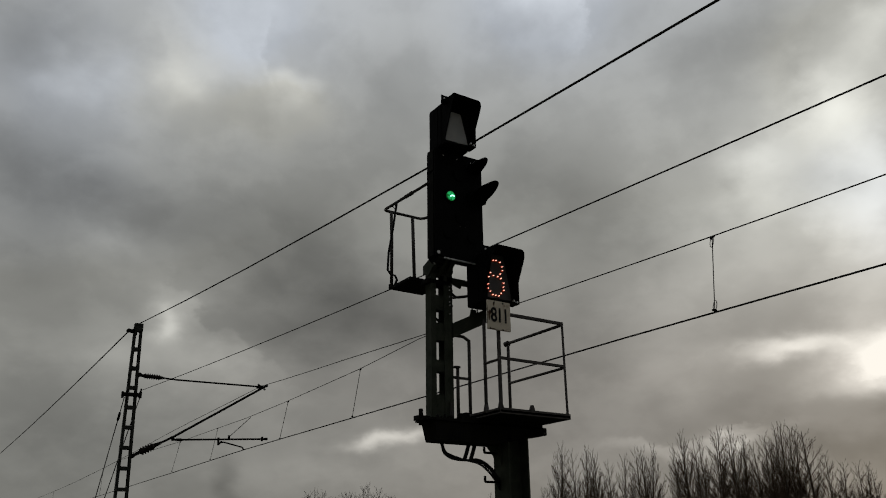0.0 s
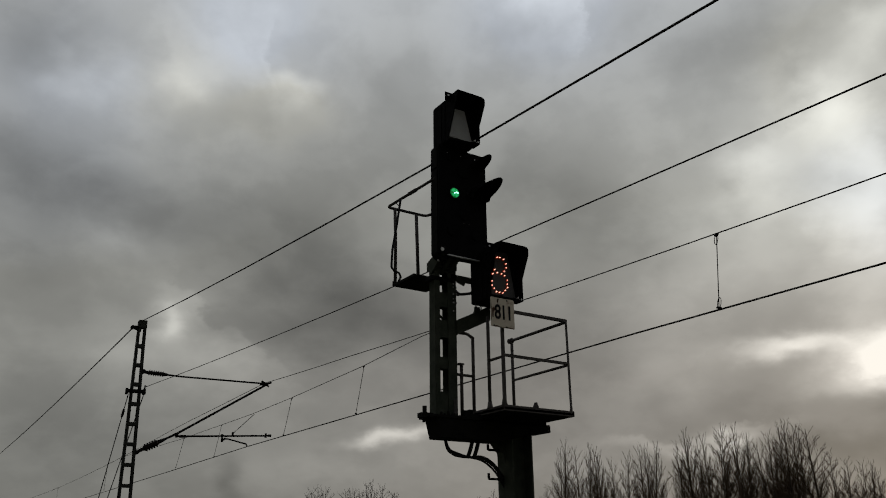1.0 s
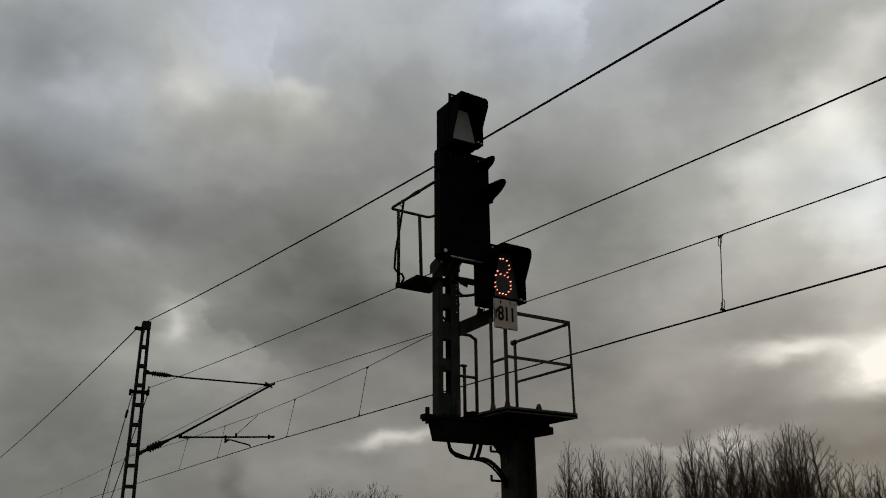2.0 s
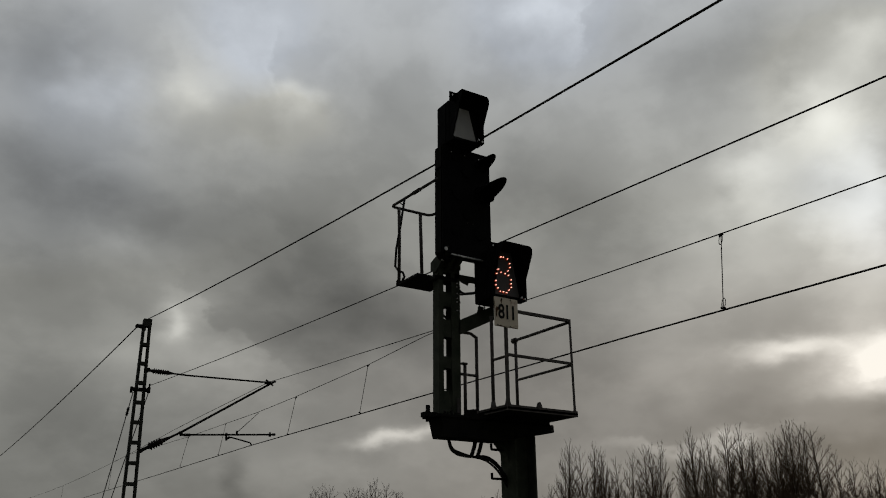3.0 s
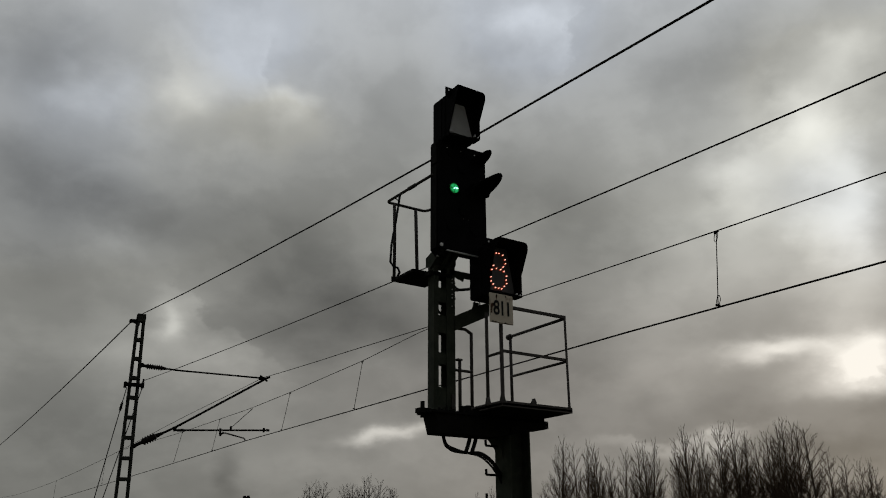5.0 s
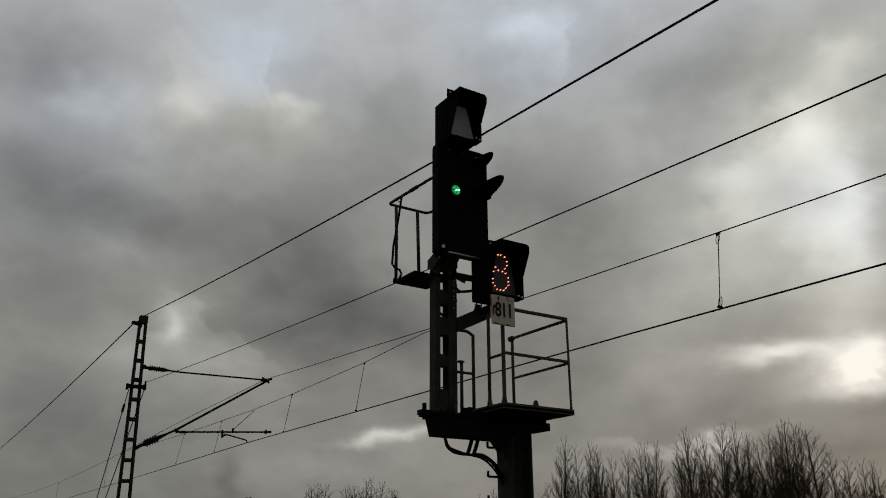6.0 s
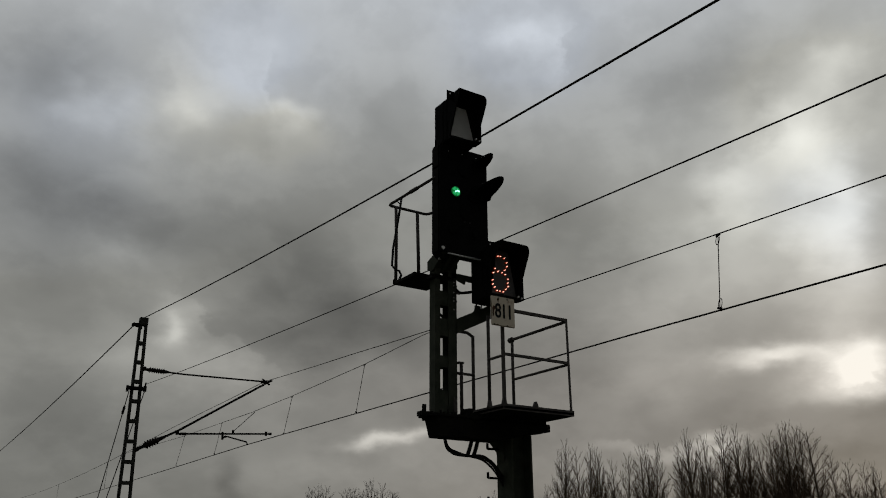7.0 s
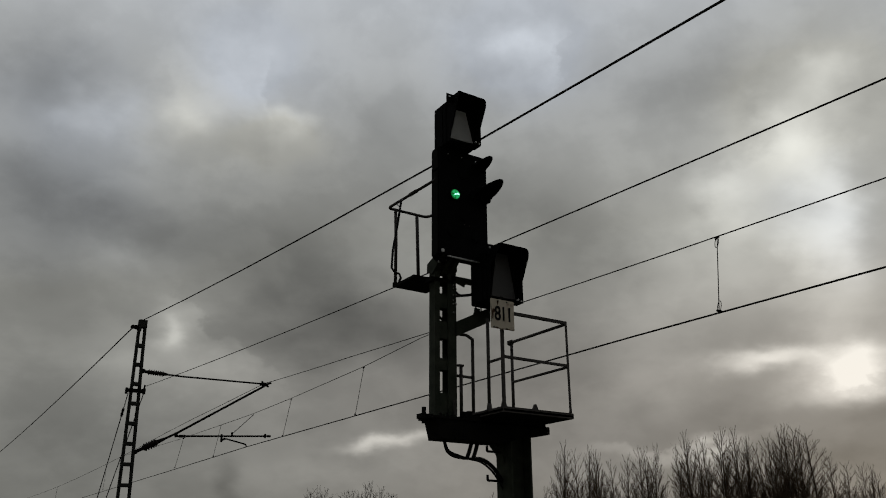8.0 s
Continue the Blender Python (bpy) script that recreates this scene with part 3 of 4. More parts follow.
# ---- the signal ----
def signal_mast():
    """Broad-flange column with an outrigger beam; the lattice post stands on the beam's end."""
    t = thing("signal_mast", (5.75, 7.46, 0), "dark steel signal mast with side beam and lattice post", "signal mast")
    o = Vector((5.75, 7.46, 0))

    def at(x0, x1, y0, y1, z0, z1, bevel=0.0):
        return bx(x0 - o.x, x1 - o.x, y0 - o.y, y1 - o.y, z0, z1, bevel)

    bm = at(5.63, 5.648, 7.32, 7.6, 0, 3.85)
    box(bm, 0.142, 0.16, -0.14, 0.14, 0, 3.85)
    box(bm, -0.102, 0.142, -0.006, 0.006, 0, 3.85)
    part("column", bm, GREEN_GREY, t)
    part("foundation", at(5.3, 6.2, 7.0, 7.9, -0.4, 0.15, 0.02), CONCRETE, t)
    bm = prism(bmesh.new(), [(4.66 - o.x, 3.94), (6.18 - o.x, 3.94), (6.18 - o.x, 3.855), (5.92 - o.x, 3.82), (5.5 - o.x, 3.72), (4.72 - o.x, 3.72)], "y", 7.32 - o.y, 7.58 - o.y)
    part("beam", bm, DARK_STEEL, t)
    bm = prism(bmesh.new(), [(5.5 - o.x, 3.73), (5.63 - o.x, 3.8), (5.63 - o.x, 3.5), (5.6 - o.x, 3.62)], "y", 7.45 - o.y, 7.57 - o.y)
    part("gusset", bm, GREEN_GREY, t)
    bm = at(4.52, 4.66, 7.4, 7.5, 3.925, 3.975)
    tube(bm, [(4.58 - o.x, -0.01, 3.88), (4.58 - o.x, -0.01, 4.05)], 0.024)
    part("base_lug", bm, DARK_STEEL, t)
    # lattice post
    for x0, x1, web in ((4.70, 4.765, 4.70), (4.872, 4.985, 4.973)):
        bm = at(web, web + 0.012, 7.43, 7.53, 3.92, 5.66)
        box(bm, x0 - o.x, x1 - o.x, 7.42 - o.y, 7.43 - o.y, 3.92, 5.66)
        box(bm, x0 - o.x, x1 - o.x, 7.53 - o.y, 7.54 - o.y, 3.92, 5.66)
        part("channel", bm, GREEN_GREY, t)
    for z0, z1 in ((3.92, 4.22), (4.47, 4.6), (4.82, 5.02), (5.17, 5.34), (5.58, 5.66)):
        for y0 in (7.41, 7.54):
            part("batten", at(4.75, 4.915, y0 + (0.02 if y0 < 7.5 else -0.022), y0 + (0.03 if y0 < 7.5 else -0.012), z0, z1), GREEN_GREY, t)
    part("head_plate", at(4.71, 4.965, 7.36, 7.5, 5.67, 5.715, 0.006), GREEN_GREY, t)
    part("end_plate", at(6.181, 6.191, 7.325, 7.575, 3.86, 3.935), DARK_STEEL, t)
    for z in (3.875, 3.92):
        part("beam_bolt", disc(bmesh.new(), 6.15 - o.x, 7.308 - o.y, z, 0.011, 0.012, 8), STEEL, t)
    # lock hasp and base fittings at the foot of the post
    part("hasp", at(4.925, 4.965, 7.405, 7.418, 4.0, 4.15, 0.003), STEEL, t)
    part("padlock", at(4.92, 4.96, 7.385, 7.403, 3.985, 4.04, 0.006), STEEL, t)
    part("hasp_bolt", disc(bmesh.new(), 4.945 - o.x, 7.397 - o.y, 4.11, 0.012, 0.007, 10), STEEL, t)
    for x, h in ((4.74, 0.04), (4.78, 0.025), (4.83, 0.05), (4.88, 0.03)):
        part("base_bolt", tube(bmesh.new(), [(x - o.x, 7.37 - o.y, 3.93), (x - o.x, 7.37 - o.y, 3.95 + h)], 0.014, 6), DARK_STEEL, t)
    part("foot_lug", at(5.02, 5.1, 7.36, 7.42, 3.93, 4.03, 0.01), DARK_STEEL, t)
    part("diagonal", rod([(4.72 - o.x, 0.08, 5.18), (4.95 - o.x, 0.08, 5.02)], 0.014, 6), GREEN_GREY, t)
    part("post_head", at(4.69, 4.99, 7.4, 7.56, 5.62, 5.69, 0.006), GREEN_GREY, t)
    # bracket arms to the two heads
    bm = prism(bmesh.new(), [(7.42 - o.y, 4.86), (7.5 - o.y, 4.86), (7.5 - o.y, 5.03), (7.42 - o.y, 5.03)], "x", 4.97 - o.x, 5.46 - o.x)
    for v in bm.verts:
        if v.co.x > 5.2 - o.x:
            v.co.z += 0.245
    part("bracket_arm", bm, GREEN_GREY, t)
    part("bracket_arm", at(4.92, 5.32, 7.42, 7.47, 5.515, 5.575), GREEN_GREY, t)
    part("bracket_lip", prism(bmesh.new(), [(4.98 - o.x, 5.515), (5.12 - o.x, 5.515), (5.1 - o.x, 5.46), (5.0 - o.x, 5.49)], "y", 7.42 - o.y, 7.43 - o.y), GREEN_GREY, t)
    part("arm_gusset", prism(bmesh.new(), [(5.2 - o.x, 5.12), (5.32 - o.x, 5.15), (5.32 - o.x, 5.24), (5.25 - o.x, 5.24), (5.247 - o.x, 5.2), (5.235 - o.x, 5.17)], "y", 7.425 - o.y, 7.445 - o.y), GREEN_GREY, t)
    for x in (4.68, 4.79, 4.89):
        part("head_bracket", prism(bmesh.new(), [(7.2 - o.y, 5.74), (7.38 - o.y, 5.77), (7.56 - o.y, 5.7), (7.56 - o.y, 5.6), (7.46 - o.y, 5.56)], "x", x - o.x, x + 0.045 - o.x), GREEN_GREY, t)
    # bright discs standing in for two pale spots, one a sliver of sky
    part("bracket_bright_disc", disc(bmesh.new(), 4.69 - o.x, 7.3 - o.y, 5.67, 0.018, 0.02, 8), BRIGHT, t, "small bright disc at the bracket")
    part("bracket_bright_disc", disc(bmesh.new(), 4.66 - o.x, 7.19 - o.y, 5.76, 0.022, 0.02, 8), BRIGHT, t, "small bright disc at the bracket")
    for z, reach in ((5.14, 0.0), (5.24, 0.006), (5.28, 0.0), (5.34, 0.045), (5.42, 0.006), (5.46, 0.0)):
        part("step_bolt", rod([(4.97 - o.x, 7.43 - o.y, z), (4.985 + reach - o.x, 7.42 - o.y, z)], 0.013, 6), STEEL, t)
        part("bolt_head", disc(bmesh.new(), 4.945 - o.x, 7.412 - o.y, z, 0.009, 0.01, 8), BRIGHT, t)
    for z in (3.645, 3.335, 3.08, 2.77):
        part("cable_hook", rod(rounded([(5.63 - o.x, 7.5 - o.y, z), (5.43 - o.x, 7.5 - o.y, z), (5.43 - o.x, 7.5 - o.y, z + 0.06)], 0.015), 0.014, 6), DARK_STEEL, t)
    return t


def cables():
    def cable(pts, r):
        return tagged(part("cable", rod(rounded(pts, 0.15, 6), r, 8), RUBBER), "black rubber cable looped from the beam to the mast", "cable", "signal cables")
    for dz, dx in ((0.0, 0.0), (0.025, 0.015), (-0.02, 0.03)):
        cable([(4.86 + dx * 0.4, 7.5, 3.73), (4.9 + dx, 7.5, 3.59 + dz), (5.13, 7.5, 3.55 + dz * 0.3), (5.36, 7.5, 3.555 - dz), (5.52, 7.5, 3.46 - dz * 1.6), (5.64, 7.5, 3.3 - dz * 2)], 0.012)
    for dx in (0.0, 0.08):
        cable([(5.22 + dx, 7.49, 3.74), (5.19 + dx, 7.49, 3.64), (5.15 + dx, 7.49, 3.545)], 0.022)
    cable([(5.25, 7.43, 5.58), (5.25, 7.43, 5.4), (5.05, 7.46, 5.36), (4.98, 7.46, 5.42)], 0.016)
    loop = [(5.218 + 0.036 * math.sin(a) + 0.02 * math.cos(a), 7.32, 5.220 - 0.06 * math.cos(a)) for a in (math.pi * k / 8 for k in range(-7, 8))]
    tagged(part("cable", rod(loop, 0.007, 6), RUBBER), "thin black cable loop under the speed indicator", "cable", "signal cables")
    down = [(4.438, 7.75, 6.53), (4.478, 7.91, 6.25), (4.446, 7.95, 5.95), (4.435, 7.95, 5.73), (4.477, 7.945, 5.68), (4.528, 7.935, 5.67), (4.55, 7.93, 5.62), (4.518, 7.93, 5.55)]
    tagged(part("cable", rod(down, 0.014, 8), RUBBER), "black cable tied down the guard rail of the step platform", "cable", "signal cables")


def visor(bm, x, y, z, r, length):
    """A half-round hood that drops forward over a lens."""
    rows = []
    for i in range(25):
        a = radians(-25 + 230 * i / 24)
        reach = length * (0.2 + 0.8 * max(0.0, math.sin(a)) ** 0.9)
        rows.append([(x + k * math.cos(a), y - d, z + k * math.sin(a) - (0.1 * d)) for k, d in ((r, 0), (r, reach), (r - 0.008, reach), (r - 0.008, 0))])
    vs = [[bm.verts.new(p) for p in row] for row in rows]
    fs = []
    for a, b in zip(vs, vs[1:]):
        for k in range(4):
            fs.append(bm.faces.new((a[k], a[(k + 1) % 4], b[(k + 1) % 4], b[k])))
    fs += [bm.faces.new(vs[0]), bm.faces.new(vs[-1])]
    bmesh.ops.recalc_face_normals(bm, faces=fs)
    for f in fs:
        f.smooth = True
    return bm


def main_signal():
    """The colour-light screen with its lenses and hoods."""
    x0, x1, z0, z1, y = 4.63, 5.28, 5.73, 7.05, 7.2
    t = thing("railway_signal", (x0, y, z0), "matt black colour light signal screen with a green light", "railway signal")
    w, h = x1 - x0, z1 - z0
    part("casing", bx(0, w, 0.02, 0.19, 0, h, 0.012), BLACK, t)
    part("front_screen", bx(-0.008, w + 0.008, 0, 0.018, -0.008, h + 0.008, 0.004), BLACK, t)
    part("bottom_trim", bx(0.1, w - 0.03, -0.006, 0.02, -0.026, -0.014), BRIGHT, t, "bright galvanised edge strip")
    for z0, z1 in ((0.0, 1.02), (1.05, h)):
        part("side_strip", bx(-0.014, -0.002, 0.03, 0.15, z0, z1, 0.004), DARK_STEEL, t)
    part("lower_corner", prism(bmesh.new(), [(-0.012, 0.0), (0.12, 0.0), (0.12, -0.07), (0.06, -0.07)], "y", 0.05, 0.16), DARK_STEEL, t)
    gx, gz = 0.2, 0.75
    for lx, lz, r in ((gx, gz, 0.068), (w - 0.2, gz, 0.068), (w / 2, gz + 0.3, 0.068), (0.16, 0.28, 0.05), (w - 0.16, 0.28, 0.05), (w / 2, 0.5, 0.05), (0.16, 1.2, 0.04)):
        part("lens_ring", disc(bmesh.new(), lx, -0.012, lz, r + 0.014, 0.012, 20), BLACK, t)
        if (lx, lz) != (gx, gz):
            part("lens", disc(bmesh.new(), lx, -0.016, lz, r, 0.006, 20), GLASS, t, "unlit dark glass lens")
    part("hood", visor(bmesh.new(), w - 0.122, 0, 0.77, 0.12, 0.47), BLACK, t)
    part("hood", visor(bmesh.new(), w - 0.12, 0, 1.16, 0.085, 0.28), BLACK, t)
    for bx_, bz in ((0.11, 1.25), (0.3, 1.25), (0.5, 1.25), (0.06, 0.06), (0.33, 0.4), (0.4, 0.4)):
        part("rivet", disc(bmesh.new(), bx_, -0.008, bz, 0.0075 if bz > 1 else 0.005, 0.008, 8), BRIGHT if bz > 1 else STEEL, t)
    lamp = part("lamp_lens", disc(bmesh.new(), 0, 0, 0, 0.06, 0.006, 24), GREEN_GLOW, t, "lit green lens")
    for a0, a1, r0, r1 in ((20, 80, 0.012, 0.05), (95, 165, 0.016, 0.052), (200, 260, 0.014, 0.048), (280, 345, 0.012, 0.054)):
        arc = [(r1 * math.cos(radians(a0 + (a1 - a0) * k / 5)), r1 * math.sin(radians(a0 + (a1 - a0) * k / 5))) for k in range(6)]
        arc += [(r0 * math.cos(radians(a1 + (a0 - a1) * k / 5)), r0 * math.sin(radians(a1 + (a0 - a1) * k / 5))) for k in range(6)]
        part("lens_facet", prism(bmesh.new(), arc, "y", -0.003, 0.0), GREEN_FACET, lamp)
    for dx, dz, wide, tilt in ((-0.004, -0.004, 0.012, 0.3), (0.03, 0.006, 0.02, -0.25)):
        spot = [(dx + wide * math.cos(q) , dz + 0.0085 * math.sin(q) + tilt * wide * math.cos(q)) for q in (math.pi * k / 6 for k in range(12))]
        part("bright_spot", prism(bmesh.new(), spot, "y", -0.006, -0.002), GREEN_CORE, lamp)
    return lamp, Vector((gx, -0.02, gz))


def display_box(name, at, w, h, depth, hood_top, hood_low, pane, pane_mat, label, cheek=0.09, foot=0.0):
    """A speed indicator: a box with a deep three-sided hood round a tapering front."""
    t = thing(name, at, label, "speed indicator")
    part("casing", bx(0, w, 0.02, depth, foot, h, 0.022), BLACK, t)
    part("front_panel", bx(0.006, w - 0.006, 0.0, 0.018, 0.006, h - 0.006), INNER, t)
    bend = 0.045
    prof = [(0.0, 0.0), (0.0, h - bend), (-hood_top, h - bend), (-hood_top + 0.004, h - 0.1), (-hood_low, h * 0.42), (-hood_low, 0.0)]
    part("hood_side", prism(bmesh.new(), prof, "x", w - 0.008, w), INNER, t)
    arc = [(w - bend + bend * math.sin(radians(15 * k)), h - bend + bend * math.cos(radians(15 * k))) for k in range(7)]
    arc += [(w - bend + (bend - 0.009) * math.sin(radians(15 * k)), h - bend + (bend - 0.009) * math.cos(radians(15 * k))) for k in range(6, -1, -1)]
    part("hood_bend", prism(bmesh.new(), arc, "y", -hood_top, 0.0), INNER, t)
    prof = [(0.0, 0.0), (0.0, h), (-hood_top, h), (-hood_top, h - 0.03), (-0.056, cheek), (-0.052, 0.0)]
    part("hood_side", prism(bmesh.new(), prof, "x", 0.0, 0.008), INNER, t)
    part("hood_top", bx(0.008, w - bend, -hood_top, 0.0, h - 0.012, h), INNER, t)
    part("hood_sill", prism(bmesh.new(), [(0.008, 0.0), (w - 0.008, 0.0), (w - 0.008, -hood_low), (0.008, -0.055)], "z", 0.0, 0.01), INNER, t)
    part("display_front", prism(bmesh.new(), pane, "y", -0.05, 0.0), pane_mat, t, "plain grey display front")
    part("mounting_lug", prism(bmesh.new(), [(-0.075, h - 0.1), (-0.075, h + 0.024), (0.05, h + 0.024), (0.05, h - 0.03), (-0.02, h - 0.1)], "y", -0.1, -0.092), BLACK, t)
    part("lug_rivet", disc(bmesh.new(), -0.035, -0.106, h - 0.015, 0.012, 0.006, 10), BRIGHT, t)
    part("side_seam", bx(-0.006, 0.0, 0.1, 0.112, 0.03, h - 0.04), BLACK, t)
    for x, z in ((w - 0.03, 0.02), (w - 0.075, 0.03)):
        part("corner_bolt", disc(bmesh.new(), x, -hood_low - 0.006, z, 0.011, 0.03, 8), BRIGHT, t)
    return t


def upper_indicator():
    return display_box("speed_indicator", (4.67, 7.1, 7.07), 0.385, 0.56, 0.3, 0.25, 0.13,
                       [(0.008, 0.04), (0.325, 0.045), (0.226, 0.43), (0.096, 0.43)], PANE, "black hooded speed indicator, unlit, front grey with painted sky reflection")


def lower_indicator():
    t = display_box("speed_indicator", (5.17, 7.06, 5.22), 0.395, 0.61, 0.34, 0.26, 0.13,
                    [(0.012, 0.05), (0.35, 0.05), (0.25, 0.57), (0.09, 0.57)], PANE_DARK, "black hooded speed indicator showing an amber dotted 8", cheek=0.4, foot=0.015)
    grid = part("light_matrix", bx(0.02, 0.31, 0.012, 0.015, 0.07, 0.55), INNER, t)
    # an open-topped 8 out of lit points, centimetres from the casing's lower corner
    arch = [(9.6, 49.2), (13.4, 49.8), (18.8, 48.4), (21.8, 43.6), (22.0, 38.8), (18.9, 34.4), (15.1, 30.4), (9.4, 31.1), (5.4, 33.8)]
    loop = [(2.8, 28.6), (1.6, 19.7), (1.6, 15.0), (4.2, 11.7), (7.3, 8.4), (11.6, 8.2), (16.0, 8.2), (19.5, 11.6), (23.0, 15.6), (22.8, 19.5), (23.2, 24.4), (19.4, 29.0)]
    for i, (x, z) in enumerate(arch + loop):
        ob = part("light_point", disc(bmesh.new(), 0, 0, 0, 0.0105, 0.012, 12), AMBER_GLOW, grid)
        ob.location = (x / 100, -0.012, z / 100)
        tilt = -0.004 if i % 2 else 0.003
        for dx in (-0.005, 0.005):
            part("bright_spot", disc(bmesh.new(), x / 100 + dx, -0.016, z / 100 + (dx * 0.6 + tilt * 0.3), 0.0043, 0.004, 8), AMBER_CORE, grid)
    return grid


def text_mesh(body, size):
    cu = bpy.data.curves.new("lettering", "FONT")
    cu.body, cu.size, cu.extrude, cu.align_x, cu.align_y = body, size, 0.0015, "CENTER", "CENTER"
    cu.offset = 0.003
    cu.space_character = 0.9
    tmp = bpy.data.objects.new("lettering", cu)
    scene.collection.objects.link(tmp)
    me = bpy.data.meshes.new_from_object(tmp.evaluated_get(bpy.context.evaluated_depsgraph_get()))
    bpy.data.objects.remove(tmp)
    return me


def number_plate():
    t = thing("number_plate", (5.228, 6.88, 4.862), "rust-stained white enamel signal plate lettered 811", "sign plate")
    bm = bmesh.new()
    c = 0.008
    prism(bm, [(-0.158 + c, 0), (0.158 - c, 0), (0.158, c), (0.158, 0.33 - c), (0.158 - c, 0.33), (-0.158 + c, 0.33), (-0.158, 0.33 - c), (-0.158, c)], "y", 0, 0.006)
    part("plate", bm, ENAMEL, t)
    me = text_mesh("811", 0.172)
    me.materials.clear()
    me.materials.append(LETTER)
    ob = new("lettering", me)
    ob.parent = t
    ob.matrix_basis = pose(0.012, -0.003, 0.162, 90) @ Matrix.Diagonal((1.02, 1.3, 1, 1))
    stain = bmesh.new()
    prism(stain, [(-0.14, 0.105), (-0.125, 0.1), (-0.118, 0.17), (-0.098, 0.185), (-0.1, 0.212), (-0.128, 0.218), (-0.142, 0.19)], "y", -0.001, 0.0)
    part("rust_spot", stain, RUST, t, "rust-eaten spot in the enamel")
    edge = bmesh.new()
    prism(edge, [(-0.156, 0.06), (-0.149, 0.075), (-0.15, 0.16), (-0.146, 0.2), (-0.15, 0.26), (-0.156, 0.29)], "y", -0.001, 0.0)
    part("rust_edge", edge, RUST, t, "rusted plate edge")
    for pts in ([(-0.15, 0.003), (0.152, 0.003), (0.15, 0.009), (0.09, 0.008), (0.05, 0.016), (0.02, 0.007), (-0.05, 0.009), (-0.08, 0.02), (-0.11, 0.008)], [(-0.075, 0.29), (-0.06, 0.255), (-0.052, 0.3), (-0.057, 0.315), (-0.07, 0.312)]):
        part("rust_edge", prism(bmesh.new(), pts, "y", -0.001, 0.0), RUST, t)
    for x, z in ((-0.06, 0.31), (0.06, 0.31), (-0.12, 0.012), (0.05, 0.012)):
        part("screw", disc(bmesh.new(), x, -0.005, z, 0.009, 0.005, 8), DARK_STEEL, t)
    part("bracket", bx(-0.02, 0.02, 0.006, 0.05, 0.05, 0.37), DARK_STEEL, t)


def service_platform():
    x0, x1, y0, y1, z = 5.22, 6.19, 6.9, 7.95, 4.02
    t = thing("service_platform", (x0, y0, z), "galvanised service platform with tubular guard rails", "platform")
    w, d = x1 - x0, y1 - y0
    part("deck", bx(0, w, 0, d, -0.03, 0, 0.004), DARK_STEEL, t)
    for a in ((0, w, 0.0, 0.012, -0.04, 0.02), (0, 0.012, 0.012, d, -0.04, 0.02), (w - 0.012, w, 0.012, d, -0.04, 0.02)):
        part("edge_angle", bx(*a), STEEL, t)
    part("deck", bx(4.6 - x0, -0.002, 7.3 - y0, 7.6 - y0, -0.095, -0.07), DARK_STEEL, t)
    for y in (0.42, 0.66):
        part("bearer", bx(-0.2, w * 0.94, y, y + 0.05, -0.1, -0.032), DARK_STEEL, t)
    r = 0.019
    top, mid = 1.04, 0.54

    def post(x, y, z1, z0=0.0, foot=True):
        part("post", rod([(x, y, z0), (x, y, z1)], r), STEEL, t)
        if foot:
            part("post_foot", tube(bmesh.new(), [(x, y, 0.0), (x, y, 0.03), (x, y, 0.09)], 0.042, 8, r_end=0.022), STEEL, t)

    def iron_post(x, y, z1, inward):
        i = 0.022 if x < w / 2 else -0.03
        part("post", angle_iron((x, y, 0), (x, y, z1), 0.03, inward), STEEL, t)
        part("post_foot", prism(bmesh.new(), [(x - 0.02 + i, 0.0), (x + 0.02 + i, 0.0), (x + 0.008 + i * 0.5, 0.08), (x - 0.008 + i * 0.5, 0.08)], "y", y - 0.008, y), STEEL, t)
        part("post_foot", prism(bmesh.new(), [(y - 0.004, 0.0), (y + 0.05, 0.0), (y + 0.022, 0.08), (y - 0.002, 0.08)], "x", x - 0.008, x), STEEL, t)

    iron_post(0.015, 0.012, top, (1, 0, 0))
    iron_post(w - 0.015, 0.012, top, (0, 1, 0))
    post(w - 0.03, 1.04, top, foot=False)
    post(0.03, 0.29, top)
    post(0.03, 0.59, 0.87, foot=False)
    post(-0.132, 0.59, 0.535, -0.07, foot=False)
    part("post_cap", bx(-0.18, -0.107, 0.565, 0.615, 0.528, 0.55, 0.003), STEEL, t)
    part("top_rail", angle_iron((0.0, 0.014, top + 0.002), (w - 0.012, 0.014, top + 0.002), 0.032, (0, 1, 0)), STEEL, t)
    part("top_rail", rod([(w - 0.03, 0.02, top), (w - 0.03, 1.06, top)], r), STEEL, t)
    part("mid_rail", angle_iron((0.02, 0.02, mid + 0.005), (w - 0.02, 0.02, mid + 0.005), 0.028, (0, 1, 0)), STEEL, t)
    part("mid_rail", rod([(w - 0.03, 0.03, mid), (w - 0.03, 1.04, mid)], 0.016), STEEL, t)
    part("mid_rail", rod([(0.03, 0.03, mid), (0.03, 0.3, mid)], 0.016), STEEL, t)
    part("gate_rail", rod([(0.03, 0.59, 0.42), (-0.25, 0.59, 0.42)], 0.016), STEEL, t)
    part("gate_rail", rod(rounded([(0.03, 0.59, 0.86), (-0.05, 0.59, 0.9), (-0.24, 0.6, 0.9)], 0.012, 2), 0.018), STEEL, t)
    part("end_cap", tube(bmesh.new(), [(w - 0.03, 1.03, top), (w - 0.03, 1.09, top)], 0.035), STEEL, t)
    part("latch", prism(bmesh.new(), [(0.41, 0.0), (0.5, 0.0), (0.49, 0.045), (0.47, 0.085), (0.445, 0.08)], "y", 0.03, 0.05), STEEL, t)
